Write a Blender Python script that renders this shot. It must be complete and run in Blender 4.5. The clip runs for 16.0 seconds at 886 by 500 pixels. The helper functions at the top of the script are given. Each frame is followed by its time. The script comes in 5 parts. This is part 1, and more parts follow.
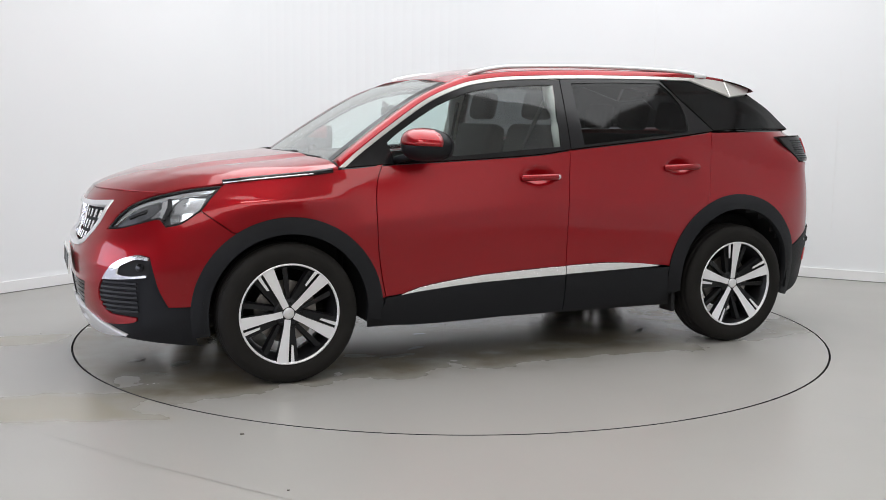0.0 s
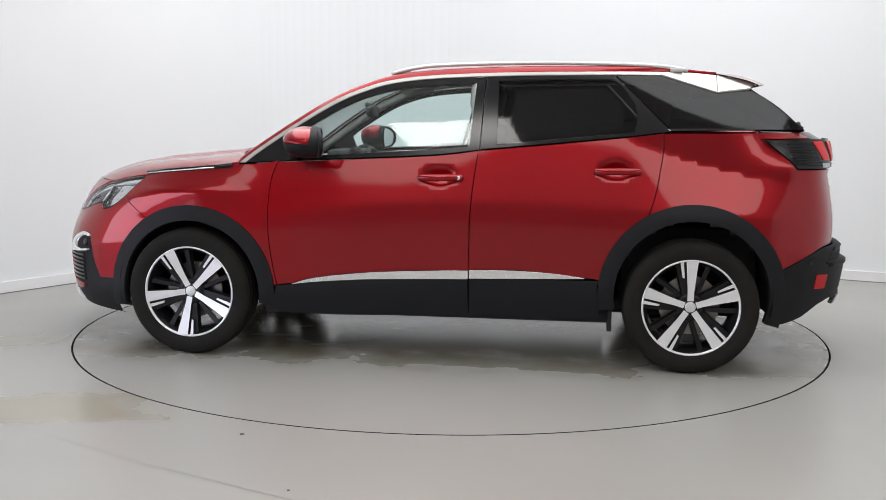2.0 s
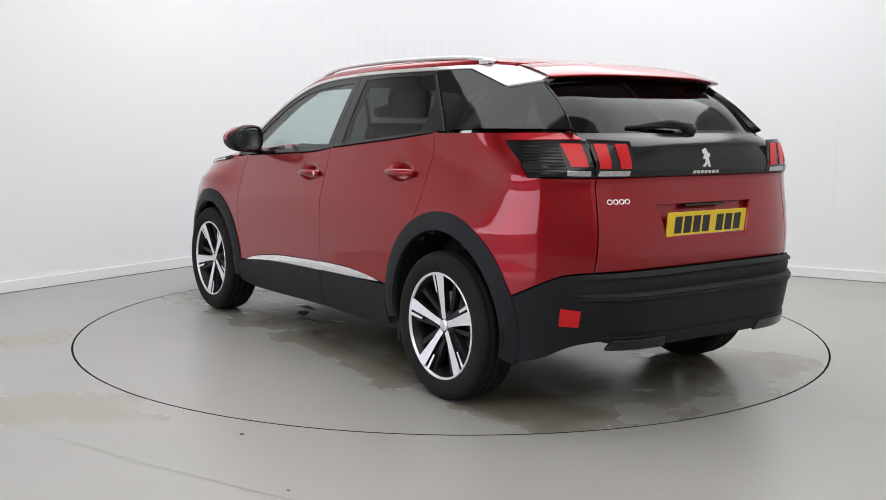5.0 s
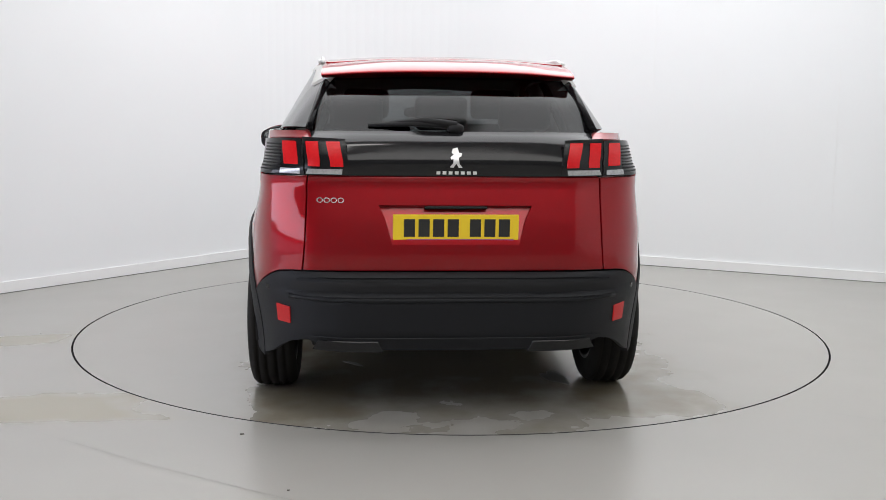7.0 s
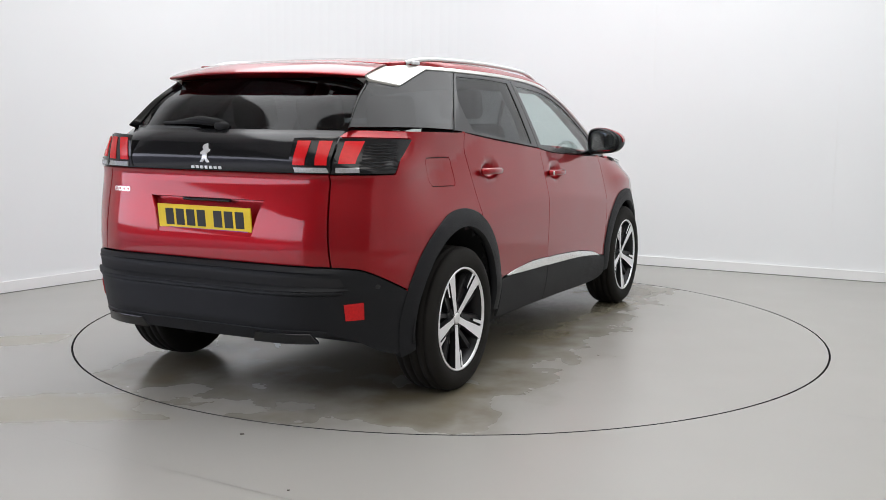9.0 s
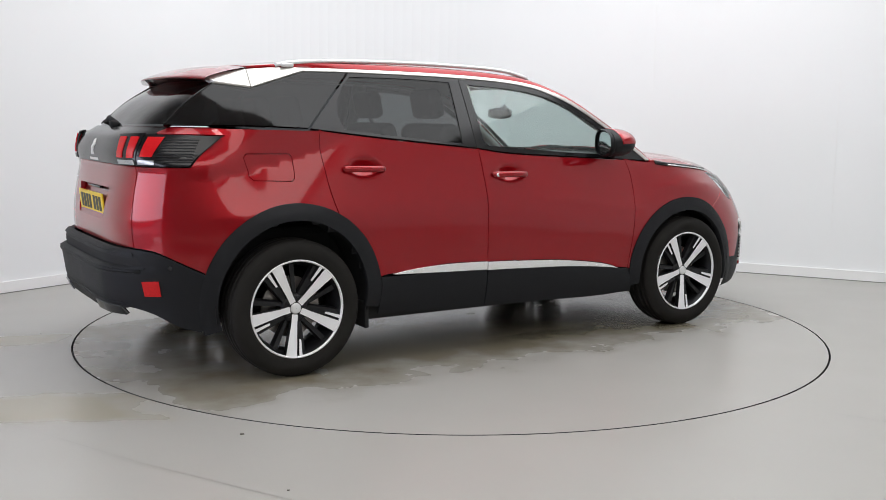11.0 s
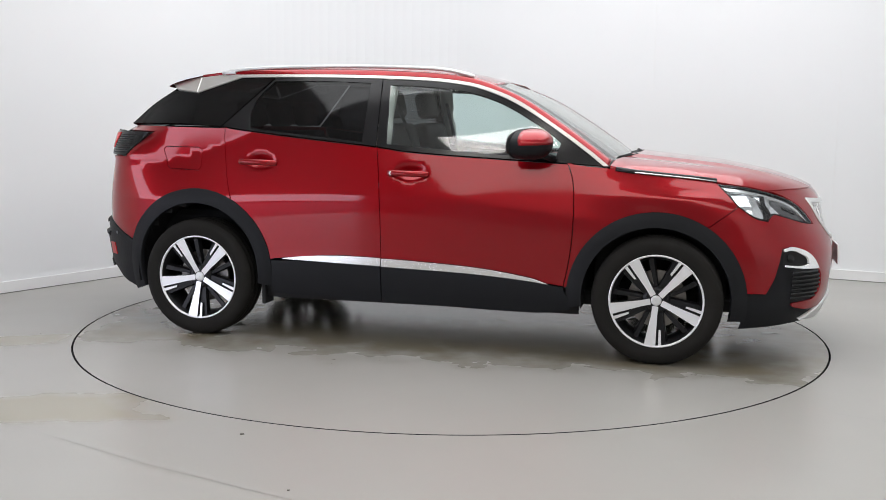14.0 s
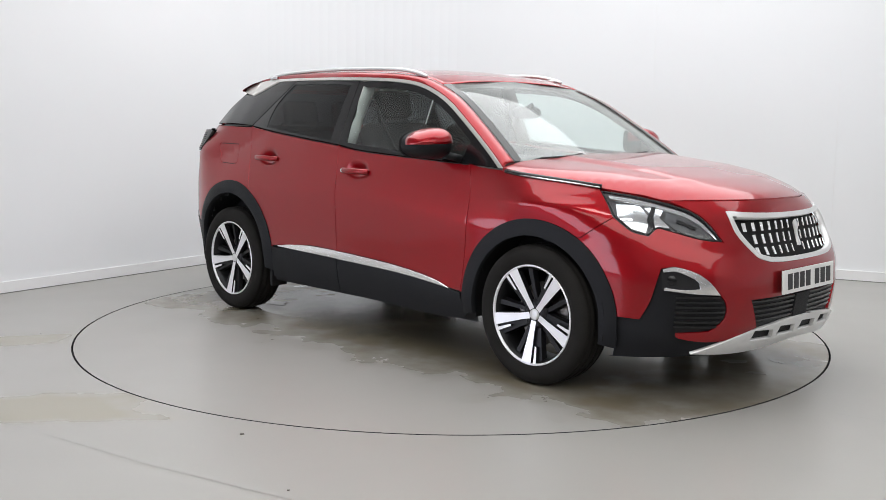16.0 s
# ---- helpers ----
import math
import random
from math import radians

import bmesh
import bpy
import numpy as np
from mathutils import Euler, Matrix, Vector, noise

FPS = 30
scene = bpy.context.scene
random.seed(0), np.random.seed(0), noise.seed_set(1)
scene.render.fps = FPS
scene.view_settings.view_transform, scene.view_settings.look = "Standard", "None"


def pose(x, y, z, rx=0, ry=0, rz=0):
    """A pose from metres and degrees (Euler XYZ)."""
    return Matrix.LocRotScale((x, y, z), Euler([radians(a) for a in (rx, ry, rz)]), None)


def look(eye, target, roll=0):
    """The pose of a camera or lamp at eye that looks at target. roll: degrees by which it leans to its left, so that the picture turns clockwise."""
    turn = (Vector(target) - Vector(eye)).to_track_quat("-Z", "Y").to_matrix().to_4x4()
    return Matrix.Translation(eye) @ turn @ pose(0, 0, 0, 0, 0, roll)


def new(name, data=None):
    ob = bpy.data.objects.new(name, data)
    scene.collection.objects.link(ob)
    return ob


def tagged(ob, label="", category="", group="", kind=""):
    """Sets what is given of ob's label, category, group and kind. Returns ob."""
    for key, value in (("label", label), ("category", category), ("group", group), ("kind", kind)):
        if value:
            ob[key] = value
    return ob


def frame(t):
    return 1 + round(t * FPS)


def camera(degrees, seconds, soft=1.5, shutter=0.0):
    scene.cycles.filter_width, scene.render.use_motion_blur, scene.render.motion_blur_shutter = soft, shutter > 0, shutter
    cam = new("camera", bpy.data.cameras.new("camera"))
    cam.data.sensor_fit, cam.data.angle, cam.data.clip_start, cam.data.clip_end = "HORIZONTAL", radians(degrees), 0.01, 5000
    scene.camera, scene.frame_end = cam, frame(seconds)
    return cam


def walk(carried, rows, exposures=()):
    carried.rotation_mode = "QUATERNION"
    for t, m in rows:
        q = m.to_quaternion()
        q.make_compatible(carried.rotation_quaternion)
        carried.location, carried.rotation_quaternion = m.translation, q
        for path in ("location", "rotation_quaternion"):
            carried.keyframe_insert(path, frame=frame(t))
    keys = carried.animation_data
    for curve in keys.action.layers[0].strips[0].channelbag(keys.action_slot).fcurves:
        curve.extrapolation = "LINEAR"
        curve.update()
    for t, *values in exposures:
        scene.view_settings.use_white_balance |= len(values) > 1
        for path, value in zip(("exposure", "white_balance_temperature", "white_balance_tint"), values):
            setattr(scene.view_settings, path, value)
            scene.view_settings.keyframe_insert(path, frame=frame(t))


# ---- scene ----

cam = camera(48.07, 16.0, soft=0.65)
EYE = (0.0, -6.219, 1.287)
STAND = look(EYE, (EYE[0] - 0.00794, EYE[1] + 0.99151, EYE[2] - 0.12975), 0.527)
walk(cam, [(0.0, STAND), (16.0, STAND)])

# turn of the turntable, seconds and degrees
TURN = ((0, 203.51), (1, 188.39), (2, 172.92), (3, 157.32), (5.5, 118.29), (6.5, 102.6), (7.5, 87.03), (8.5, 71.45), (10, 48.09), (12.5, 9.02), (13.5, -6.41), (14.5, -21.77), (15.25, -33.4), (16, -45.26))
CAR_X, CAR_Y = -0.031, 0.159

# ---- light ----
world = bpy.data.worlds.new("world")
scene.world = world
world.use_nodes = True
world.node_tree.nodes["Background"].inputs["Color"].default_value = (0.80, 0.83, 1.0, 1)
world.node_tree.nodes["Background"].inputs["Strength"].default_value = 4.5
scene.view_settings.exposure = 0.0


def area_lamp(name, x, y, z, w, d, power, color, rx=0, ry=0, rz=0):
    data = bpy.data.lights.new(name, "AREA")
    data.shape, data.size, data.size_y, data.energy, data.color = "RECTANGLE", w, d, power, color
    ob = new(name, data)
    ob.matrix_basis = pose(x, y, z, rx, ry, rz)
    return ob


area_lamp("softbox_lamp", 0.6, 0.4, 3.85, 6.0, 4.8, 252, (0.96, 0.98, 1.0))
area_lamp("softbox_lamp", -0.9, -3.3, 3.85, 1.1, 0.6, 22, (1.0, 0.98, 0.95))
area_lamp("softbox_lamp", 0.5, -6.35, 3.85, 8.4, 3.5, 222, (1.0, 0.985, 0.96))

# ---- materials ----
def material(name, color=(0.5, 0.5, 0.5), rough=0.5, metal=0.0, coat=0.0, spec=0.5, emit=None, bump=0.0, scale=50.0, vary=0.0, vscale=3.0, rough_vary=0.0):
    m = bpy.data.materials.new(name)
    m.use_nodes = True
    nt = m.node_tree
    b = nt.nodes["Principled BSDF"]
    b.inputs["Base Color"].default_value = (*color, 1)
    b.inputs["Roughness"].default_value = rough
    b.inputs["Metallic"].default_value = metal
    b.inputs["Coat Weight"].default_value = coat
    b.inputs["Coat Roughness"].default_value = 0.055
    b.inputs["Coat IOR"].default_value = 1.44
    b.inputs["Specular IOR Level"].default_value = spec
    if emit:
        b.inputs["Emission Color"].default_value = (*emit[:3], 1)
        b.inputs["Emission Strength"].default_value = emit[3]
    tc = nt.nodes.new("ShaderNodeTexCoord")
    if vary or rough_vary:
        n = nt.nodes.new("ShaderNodeTexNoise")
        n.inputs["Scale"].default_value, n.inputs["Detail"].default_value = vscale, 6
        nt.links.new(tc.outputs["Object"], n.inputs["Vector"])
        if vary:
            mx = nt.nodes.new("ShaderNodeMix")
            mx.data_type = "RGBA"
            mx.inputs["A"].default_value = (*[c * (1 - vary) for c in color], 1)
            mx.inputs["B"].default_value = (*[min(1, c * (1 + vary)) for c in color], 1)
            nt.links.new(n.outputs["Fac"], mx.inputs["Factor"])
            nt.links.new(mx.outputs["Result"], b.inputs["Base Color"])
        if rough_vary:
            r = nt.nodes.new("ShaderNodeMapRange")
            r.inputs["To Min"].default_value, r.inputs["To Max"].default_value = rough - rough_vary, rough + rough_vary
            nt.links.new(n.outputs["Fac"], r.inputs["Value"])
            nt.links.new(r.outputs["Result"], b.inputs["Roughness"])
    if bump:
        n2 = nt.nodes.new("ShaderNodeTexNoise")
        n2.inputs["Scale"].default_value, n2.inputs["Detail"].default_value = scale, 4
        nt.links.new(tc.outputs["Object"], n2.inputs["Vector"])
        bp = nt.nodes.new("ShaderNodeBump")
        bp.inputs["Strength"].default_value, bp.inputs["Distance"].default_value = bump, 0.002
        nt.links.new(n2.outputs["Fac"], bp.inputs["Height"])
        nt.links.new(bp.outputs["Normal"], b.inputs["Normal"])
    return m


def glass_material(name, tint, ior=1.45, rough=0.02, veil=0.0):
    m = bpy.data.materials.new(name)
    m.use_nodes = True
    nt = m.node_tree
    nt.nodes.clear()
    out = nt.nodes.new("ShaderNodeOutputMaterial")
    mix = nt.nodes.new("ShaderNodeMixShader")
    lw = nt.nodes.new("ShaderNodeLayerWeight")
    lw.inputs["Blend"].default_value = 0.5
    pw = nt.nodes.new("ShaderNodeMath")
    pw.operation = "POWER"
    pw.inputs[1].default_value = 5.0
    f0 = ((ior - 1) / (ior + 1)) ** 2
    fr = nt.nodes.new("ShaderNodeMath")
    fr.operation = "MULTIPLY_ADD"
    fr.inputs[1].default_value, fr.inputs[2].default_value = 1 - f0, f0
    nt.links.new(lw.outputs["Facing"], pw.inputs[0])
    nt.links.new(pw.outputs["Value"], fr.inputs[0])
    tr = nt.nodes.new("ShaderNodeBsdfTransparent")
    tr.inputs["Color"].default_value = (*tint, 1)
    gl = nt.nodes.new("ShaderNodeBsdfGlossy")
    gl.inputs["Roughness"].default_value = rough
    nt.links.new(fr.outputs["Value"], mix.inputs["Fac"])
    nt.links.new(tr.outputs["BSDF"], mix.inputs[1])
    nt.links.new(gl.outputs["BSDF"], mix.inputs[2])
    # mixes an uneven pale diffuse film over the glass
    if veil:
        film, df = nt.nodes.new("ShaderNodeMixShader"), nt.nodes.new("ShaderNodeBsdfDiffuse")
        n = nt.nodes.new("ShaderNodeTexNoise")
        n.inputs["Scale"].default_value = 4.0
        mr = nt.nodes.new("ShaderNodeMapRange")
        mr.inputs["To Min"].default_value, mr.inputs["To Max"].default_value = veil * 0.5, veil * 1.5
        df.inputs["Color"].default_value = (0.78, 0.82, 0.79, 1)
        nt.links.new(n.outputs["Fac"], mr.inputs["Value"])
        nt.links.new(mr.outputs["Result"], film.inputs["Fac"])
        nt.links.new(mix.outputs["Shader"], film.inputs[1])
        nt.links.new(df.outputs["BSDF"], film.inputs[2])
        nt.links.new(film.outputs["Shader"], out.inputs["Surface"])
        return m
    nt.links.new(mix.outputs["Shader"], out.inputs["Surface"])
    return m


RED = material("red_metallic_paint", (0.275, 0.0012, 0.0055), 0.34, 0.64, 1.0, spec=0.10, vary=0.12, vscale=260.0)
PLASTIC = material("grained_black_plastic", (0.0062, 0.0068, 0.0085), 0.55, spec=0.25, bump=0.25, scale=900, rough_vary=0.06, vscale=7)
GLOSS_BLACK = material("gloss_black", (0.007, 0.007, 0.008), 0.16, spec=0.4)
DARK = material("matt_black", (0.006, 0.006, 0.007), 0.8, vary=0.3)
CHROME = material("bright_chrome", (0.93, 0.93, 0.93), 0.13, 0.88, rough_vary=0.04, vscale=12)
SATIN = material("satin_silver", (0.74, 0.74, 0.74), 0.34, 0.55, vary=0.05, vscale=40)
WHITE_TRIM = material("champagne_silver_trim", (0.62, 0.605, 0.575), 0.28, 0.7, coat=0.5, vary=0.03)
RUBBER = material("tyre_rubber", (0.0125, 0.0115, 0.0102), 0.82, spec=0.2, bump=0.3, scale=300, vary=0.35, vscale=9)
ALLOY = material("machined_alloy", (0.86, 0.86, 0.87), 0.34, 0.5, rough_vary=0.05, vscale=60)
RIM_BLACK = material("black_rim_paint", (0.007, 0.007, 0.008), 0.35, spec=0.3)
STEEL = material("brake_steel", (0.30, 0.28, 0.26), 0.4, 0.9, vary=0.3, vscale=30)
GLASS = glass_material("clear_glass", (0.80, 0.90, 0.88), 1.65, 0.03, 0.018)
SCREEN = glass_material("windscreen_glass", (0.80, 0.88, 0.86), 2.1, 0.05, 0.15)
PRIVACY = glass_material("privacy_glass", (0.085, 0.088, 0.092), 1.45, 0.06)
DEEP = glass_material("deep_privacy_glass", (0.030, 0.031, 0.033), 1.5, 0.05)
LENS = glass_material("lamp_lens", (0.93, 0.95, 0.96))
LAMP_RED = material("red_lamp_lens", (0.62, 0.010, 0.014), 0.22, spec=0.35, vary=0.15, vscale=90)
DULL_RED = material("red_reflector", (0.50, 0.008, 0.010), 0.3, spec=0.3, vary=0.4, vscale=150)
YELLOW = material("yellow_plate", (0.82, 0.58, 0.02), 0.4)
PLATE_WHITE = material("white_plate", (0.80, 0.80, 0.78), 0.4)
INK = material("black_ink", (0.015, 0.015, 0.015), 0.5)
CLOTH = material("dark_seat_cloth", (0.018, 0.018, 0.020), 0.9, vary=0.3, vscale=30)
TRIM_GREY = material("grey_headliner", (0.42, 0.41, 0.39), 0.9, vary=0.08)
DASH = material("soft_dashboard", (0.030, 0.031, 0.034), 0.6, bump=0.2, scale=400)
MIRROR = material("mirror_glass", (0.60, 0.62, 0.64), 0.02, 1.0)
HL_SILVER = material("lamp_reflector", (0.80, 0.81, 0.82), 0.14, 0.9)
CLEAR_LENS = material("ribbed_clear_lens", (0.46, 0.47, 0.48), 0.18, 0.5, vary=0.55, vscale=120)
LAMP_GREY = material("lamp_bezel_grey", (0.10, 0.10, 0.105), 0.28, 0.3, vary=0.2, vscale=25)

# ---- skin of the car ----
def lerp_tab(tab, v):
    """Smooth reading of a table of (place, value) rows."""
    if v <= tab[0][0]:
        return tab[0][1]
    for (a, fa), (b, fb) in zip(tab, tab[1:]):
        if v <= b:
            k = (v - a) / (b - a)
            return fa + (fb - fa) * k
    return tab[-1][1]


def soft_tab(tab, v, w):
    """The same, rounded over a width w."""
    return sum(lerp_tab(tab, v + w * k * 0.35) * (4 - abs(k)) for k in (-3, -2, -1, 0, 1, 2, 3)) / 16


BELT = ((-2.1, 1.245), (-1.87, 1.245), (-1.19, 1.232), (-0.82, 1.191), (-0.235, 1.134), (0.04, 1.103), (0.80, 1.062), (1.06, 1.047),
        (1.17, 1.030), (1.47, 1.004), (1.63, 0.984), (1.78, 0.963), (1.92, 0.938), (2.05, 0.912), (2.3, 0.87))
BELT_Y = ((-2.0, 0.690), (-1.7, 0.735), (-1.4, 0.775), (-1.0, 0.825), (-0.5, 0.845), (0.0, 0.845), (0.5, 0.843), (1.06, 0.834), (1.5, 0.817), (2.2, 0.80))
SIDE = ((-1.0, 0.850), (-0.85, 0.862), (-0.70, 0.890), (-0.62, 0.898), (-0.55, 0.892), (-0.46, 0.892), (-0.36, 0.896), (-0.26, 0.899), (-0.17, 0.908),
        (-0.11, 0.908), (-0.06, 0.890), (-0.02, 0.862), (0.0, 0.846), (0.1, 0.80))
NOSE = ((0.20, 2.19), (0.27, 2.235), (0.36, 2.268), (0.48, 2.285), (0.60, 2.288), (0.68, 2.270), (0.75, 2.240), (0.84, 2.222), (0.90, 2.190), (0.96, 2.13), (1.05, 2.02))
NOSE_N = ((0.30, 3.2), (0.58, 3.0), (0.75, 2.65), (0.90, 2.35))
TAIL = ((0.3, 2.10), (0.60, 2.112), (0.66, 2.120), (0.73, 2.124), (0.80, 2.120), (0.87, 2.110), (0.95, 2.094), (1.04, 2.075), (1.06, 2.090), (1.12, 2.100), (1.20, 2.065), (1.25, 1.975))
X0F, X0R, A0 = 1.1, -1.1, 1.1


def belt(x):
    return soft_tab(BELT, x, 0.06)


# height of the crease along the doors, and the flank's half width below it
CREASE = ((-1.6, 0.815), (-1.09, 0.832), (-0.60, 0.855), (-0.20, 0.862), (0.15, 0.850), (0.46, 0.822), (0.90, 0.772), (1.4, 0.72))
LOWER = ((-0.75, 0.850), (-0.60, 0.862), (-0.46, 0.886), (-0.41, 0.895), (-0.37, 0.896), (-0.32, 0.8955), (-0.26, 0.8980), (-0.20, 0.9000), (-0.16, 0.9010),
         (-0.12, 0.9018), (-0.08, 0.9020), (-0.04, 0.9014), (0.0, 0.9000), (0.1, 0.8965))


def door_w(x, z):
    """The doors: a hollow lower half, a soft crease, and a shoulder that leans in to the belt."""
    zc, zb, yb = soft_tab(CREASE, x, 0.12), belt(x), soft_tab(BELT_Y, x, 0.1)
    low = soft_tab(LOWER, z - zc, 0.03)
    k = (z - zc) / (zb - zc)
    high = 0.9 + (yb - 0.9) * k - 0.10 * max(0.0, z - zb)
    return low - math.log(1 + math.exp(min(60.0, (low - high) / 0.0012))) * 0.0012


def side_w(x, z):
    dz = z - belt(x)
    k = min(1.0, max(0.0, (dz + 0.22) / 0.22))
    # crease over the front wheel
    ridge = 0.0
    if 0.80 < x < 1.80:
        h = z - (0.905 - 0.16 * max(0.0, x - 1.35) ** 1.5 - 0.03 * max(0.0, 1.2 - x))
        fade = min(1.0, (x - 0.80) / 0.35) * min(1.0, (1.80 - x) / 0.25)
        ridge = 0.013 * fade * math.exp(-(h / (0.022 if h > 0 else 0.055)) ** 2)
    whole = ridge + soft_tab(SIDE, dz, 0.022) + (soft_tab(BELT_Y, x, 0.1) - 0.846) * k * k * (3 - 2 * k)
    d = max(0.0, min(1.0, (x + 2.0) / 0.55)) * max(0.0, min(1.0, (1.46 - x) / 0.62))
    if d <= 0:
        return whole
    d = d * d * (3 - 2 * d)
    return whole + (door_w(x, z) - whole) * d


def wrap(s, z):
    """The skin below the belt: s runs along the flank in metres and round the corners, z is the height. Left side."""
    if s > X0F:
        x0, end, n, sg = X0F, soft_tab(NOSE, z, 0.03), soft_tab(NOSE_N, z, 0.04), 1
    elif s < X0R:
        x0, end, n, sg = X0R, -soft_tab(TAIL, z, 0.02), 4.4, -1
    else:
        return (s, side_w(s, z), z)
    psi = (s - x0) * sg / A0
    sn, cs = math.sin(psi), math.cos(psi)
    r = (abs(sn) ** n + abs(cs) ** n) ** (-1 / n)
    x = x0 + (end - x0) * r * sn
    return (x, side_w(min(x, 2.1), z) * r * cs, z)


def s_of_x(x, z):
    """s of the flank or corner at the length x."""
    if X0R <= x <= X0F:
        return x
    x0, end, n, sg = (X0F, soft_tab(NOSE, z, 0.03), soft_tab(NOSE_N, z, 0.04), 1) if x > X0F else (X0R, -soft_tab(TAIL, z, 0.02), 4.4, -1)
    t = min(0.9999, (x - x0) / (end - x0))
    return x0 + sg * A0 * math.atan2(t, (1 - t ** n) ** (1 / n))


def s_of_y(y, z, front=True):
    """s of the nose or tail at the half width y."""
    lo, hi = (X0F, X0F + A0 * math.pi / 2) if front else (X0R, X0R - A0 * math.pi / 2)
    for _ in range(40):
        mid = (lo + hi) / 2
        if wrap(mid, z)[1] > y:
            lo = mid
        else:
            hi = mid
    return (lo + hi) / 2


GREEN_Y = ((-2.0, 0.595), (-1.85, 0.650), (-1.7, 0.708), (-1.4, 0.775), (-1.0, 0.822), (-0.5, 0.842), (0.0, 0.843), (0.5, 0.836), (1.06, 0.818))
TUMBLE = ((-1.6, 0.70), (-1.3, 0.66), (-0.9, 0.50), (-0.4, 0.42), (0.3, 0.40), (1.06, 0.36))


def green(x, z):
    """The glass side of the cabin."""
    dz = z - belt(x)
    return (x, soft_tab(GREEN_Y, x, 0.1) - soft_tab(TUMBLE, x, 0.15) * dz - 0.15 * dz * dz, z)


def lamp_skin(s, z):
    """The rear lamps stand upright, a little proud of the rolled-in shoulder."""
    a, b = wrap(s, z), wrap(s, min(z, 1.11))
    k = 0.62
    return (a[0] + (b[0] - a[0]) * k, a[1] + (b[1] - a[1]) * k, z)


BONNET_RISE = ((-0.1, -0.06), (0.0, 0.0), (0.05, 0.027), (0.12, 0.053), (0.24, 0.087), (0.475, 0.128), (0.76, 0.158), (1.02, 0.184), (1.4, 0.20))


def bonnet_front(y):
    return 2.165 - 0.66 * y * y - 0.3 * y ** 4


def bonnet(x, y):
    d = bonnet_front(y) - x
    k = min(1.0, max(0.0, d / 0.35))
    d += 0.5 * (2.165 - bonnet_front(y)) * k * k * (3 - 2 * k) * max(0.0, 1 - (abs(y) / 0.82) ** 4)
    z = 0.932 + soft_tab(BONNET_RISE, d, 0.03)
    lane = 0.40 + 0.10 * (1.9 - x)
    k = min(1.0, max(0.0, (lane + 0.05 - abs(y)) / 0.10))
    fade = min(1.0, max(0.0, (2.02 - x) / 0.4))
    return (x, y, z + 0.014 * fade * k * k * (3 - 2 * k) - 0.010 * fade)


# ---- mesh tools ----
def part(name, bm, mat, parent=None, label="", smooth=False):
    me = bpy.data.meshes.new(name)
    bm.to_mesh(me)
    bm.free()
    me.materials.append(mat)
    if smooth:
        me.polygons.foreach_set("use_smooth", [True] * len(me.polygons))
    ob = new(name, me)
    ob.parent = parent
    return tagged(ob, label)


def spline(pts, n=8):
    """A smooth line through the points."""
    if len(pts) < 3:
        return [Vector(p) for p in pts]
    v = [Vector(p) for p in pts]
    v = [v[0] * 2 - v[1]] + v + [v[-1] * 2 - v[-2]]
    out = []
    for i in range(1, len(v) - 2):
        a, b, c, d = v[i - 1:i + 3]
        for k in range(n):
            t = k / n
            out.append(0.5 * ((2 * b) + (c - a) * t + (2 * a - 5 * b + 4 * c - d) * t * t + (3 * b - a - 3 * c + d) * t ** 3))
    out.append(v[-2])
    return out


def outline(*runs):
    """A closed outline of runs; a run of three points or more is smooth."""
    out = []
    for r in runs:
        for p in spline(r, 6):
            if not out or (p - out[-1]).length > 1e-4:
                out.append(p)
    if (out[0] - out[-1]).length < 1e-4:
        out.pop()
    return [(p[0], p[1]) for p in out]


def arc(cx, cz, r, a0, a1, n=20):
    return [(cx + r * math.cos(radians(a0 + (a1 - a0) * k / n)), cz + r * math.sin(radians(a0 + (a1 - a0) * k / n))) for k in range(n + 1)]


def resample(poly, step):
    out = []
    for a, b in zip(poly, poly[1:] + poly[:1]):
        n = max(1, round(math.dist(a, b) / step))
        out += [(a[0] + (b[0] - a[0]) * k / n, a[1] + (b[1] - a[1]) * k / n) for k in range(n)]
    return out


def area2(poly):
    return sum(a[0] * b[1] - b[0] * a[1] for a, b in zip(poly, poly[1:] + poly[:1]))


def inset(poly, d):
    """The outline drawn in by d."""
    sg = 1 if area2(poly) > 0 else -1
    out = []
    n = len(poly)
    for i in range(n):
        a, b, c = Vector(poly[i - 1]), Vector(poly[i]), Vector(poly[(i + 1) % n])
        u, w = (b - a).normalized(), (c - b).normalized()
        n1, n2 = Vector((-u.y, u.x)) * sg, Vector((-w.y, w.x)) * sg
        m = n1 + n2
        q = b + m * (d / max(0.35, 1 + n1.dot(n2)))
        out.append((q.x, q.y))
    return out


def inside(poly, x, y):
    hit = False
    for (ax, ay), (bx, by) in zip(poly, poly[1:] + poly[:1]):
        if (ay > y) != (by > y) and x < (bx - ax) * (y - ay) / (by - ay) + ax:
            hit = not hit
    return hit


def gap_to(poly, x, y):
    best = 9.0
    for (ax, ay), (bx, by) in zip(poly, poly[1:] + poly[:1]):
        dx, dy = bx - ax, by - ay
        k = max(0.0, min(1.0, ((x - ax) * dx + (y - ay) * dy) / (dx * dx + dy * dy + 1e-12)))
        best = min(best, math.hypot(ax + k * dx - x, ay + k * dy - y))
    return best


from mathutils.geometry import delaunay_2d_cdt


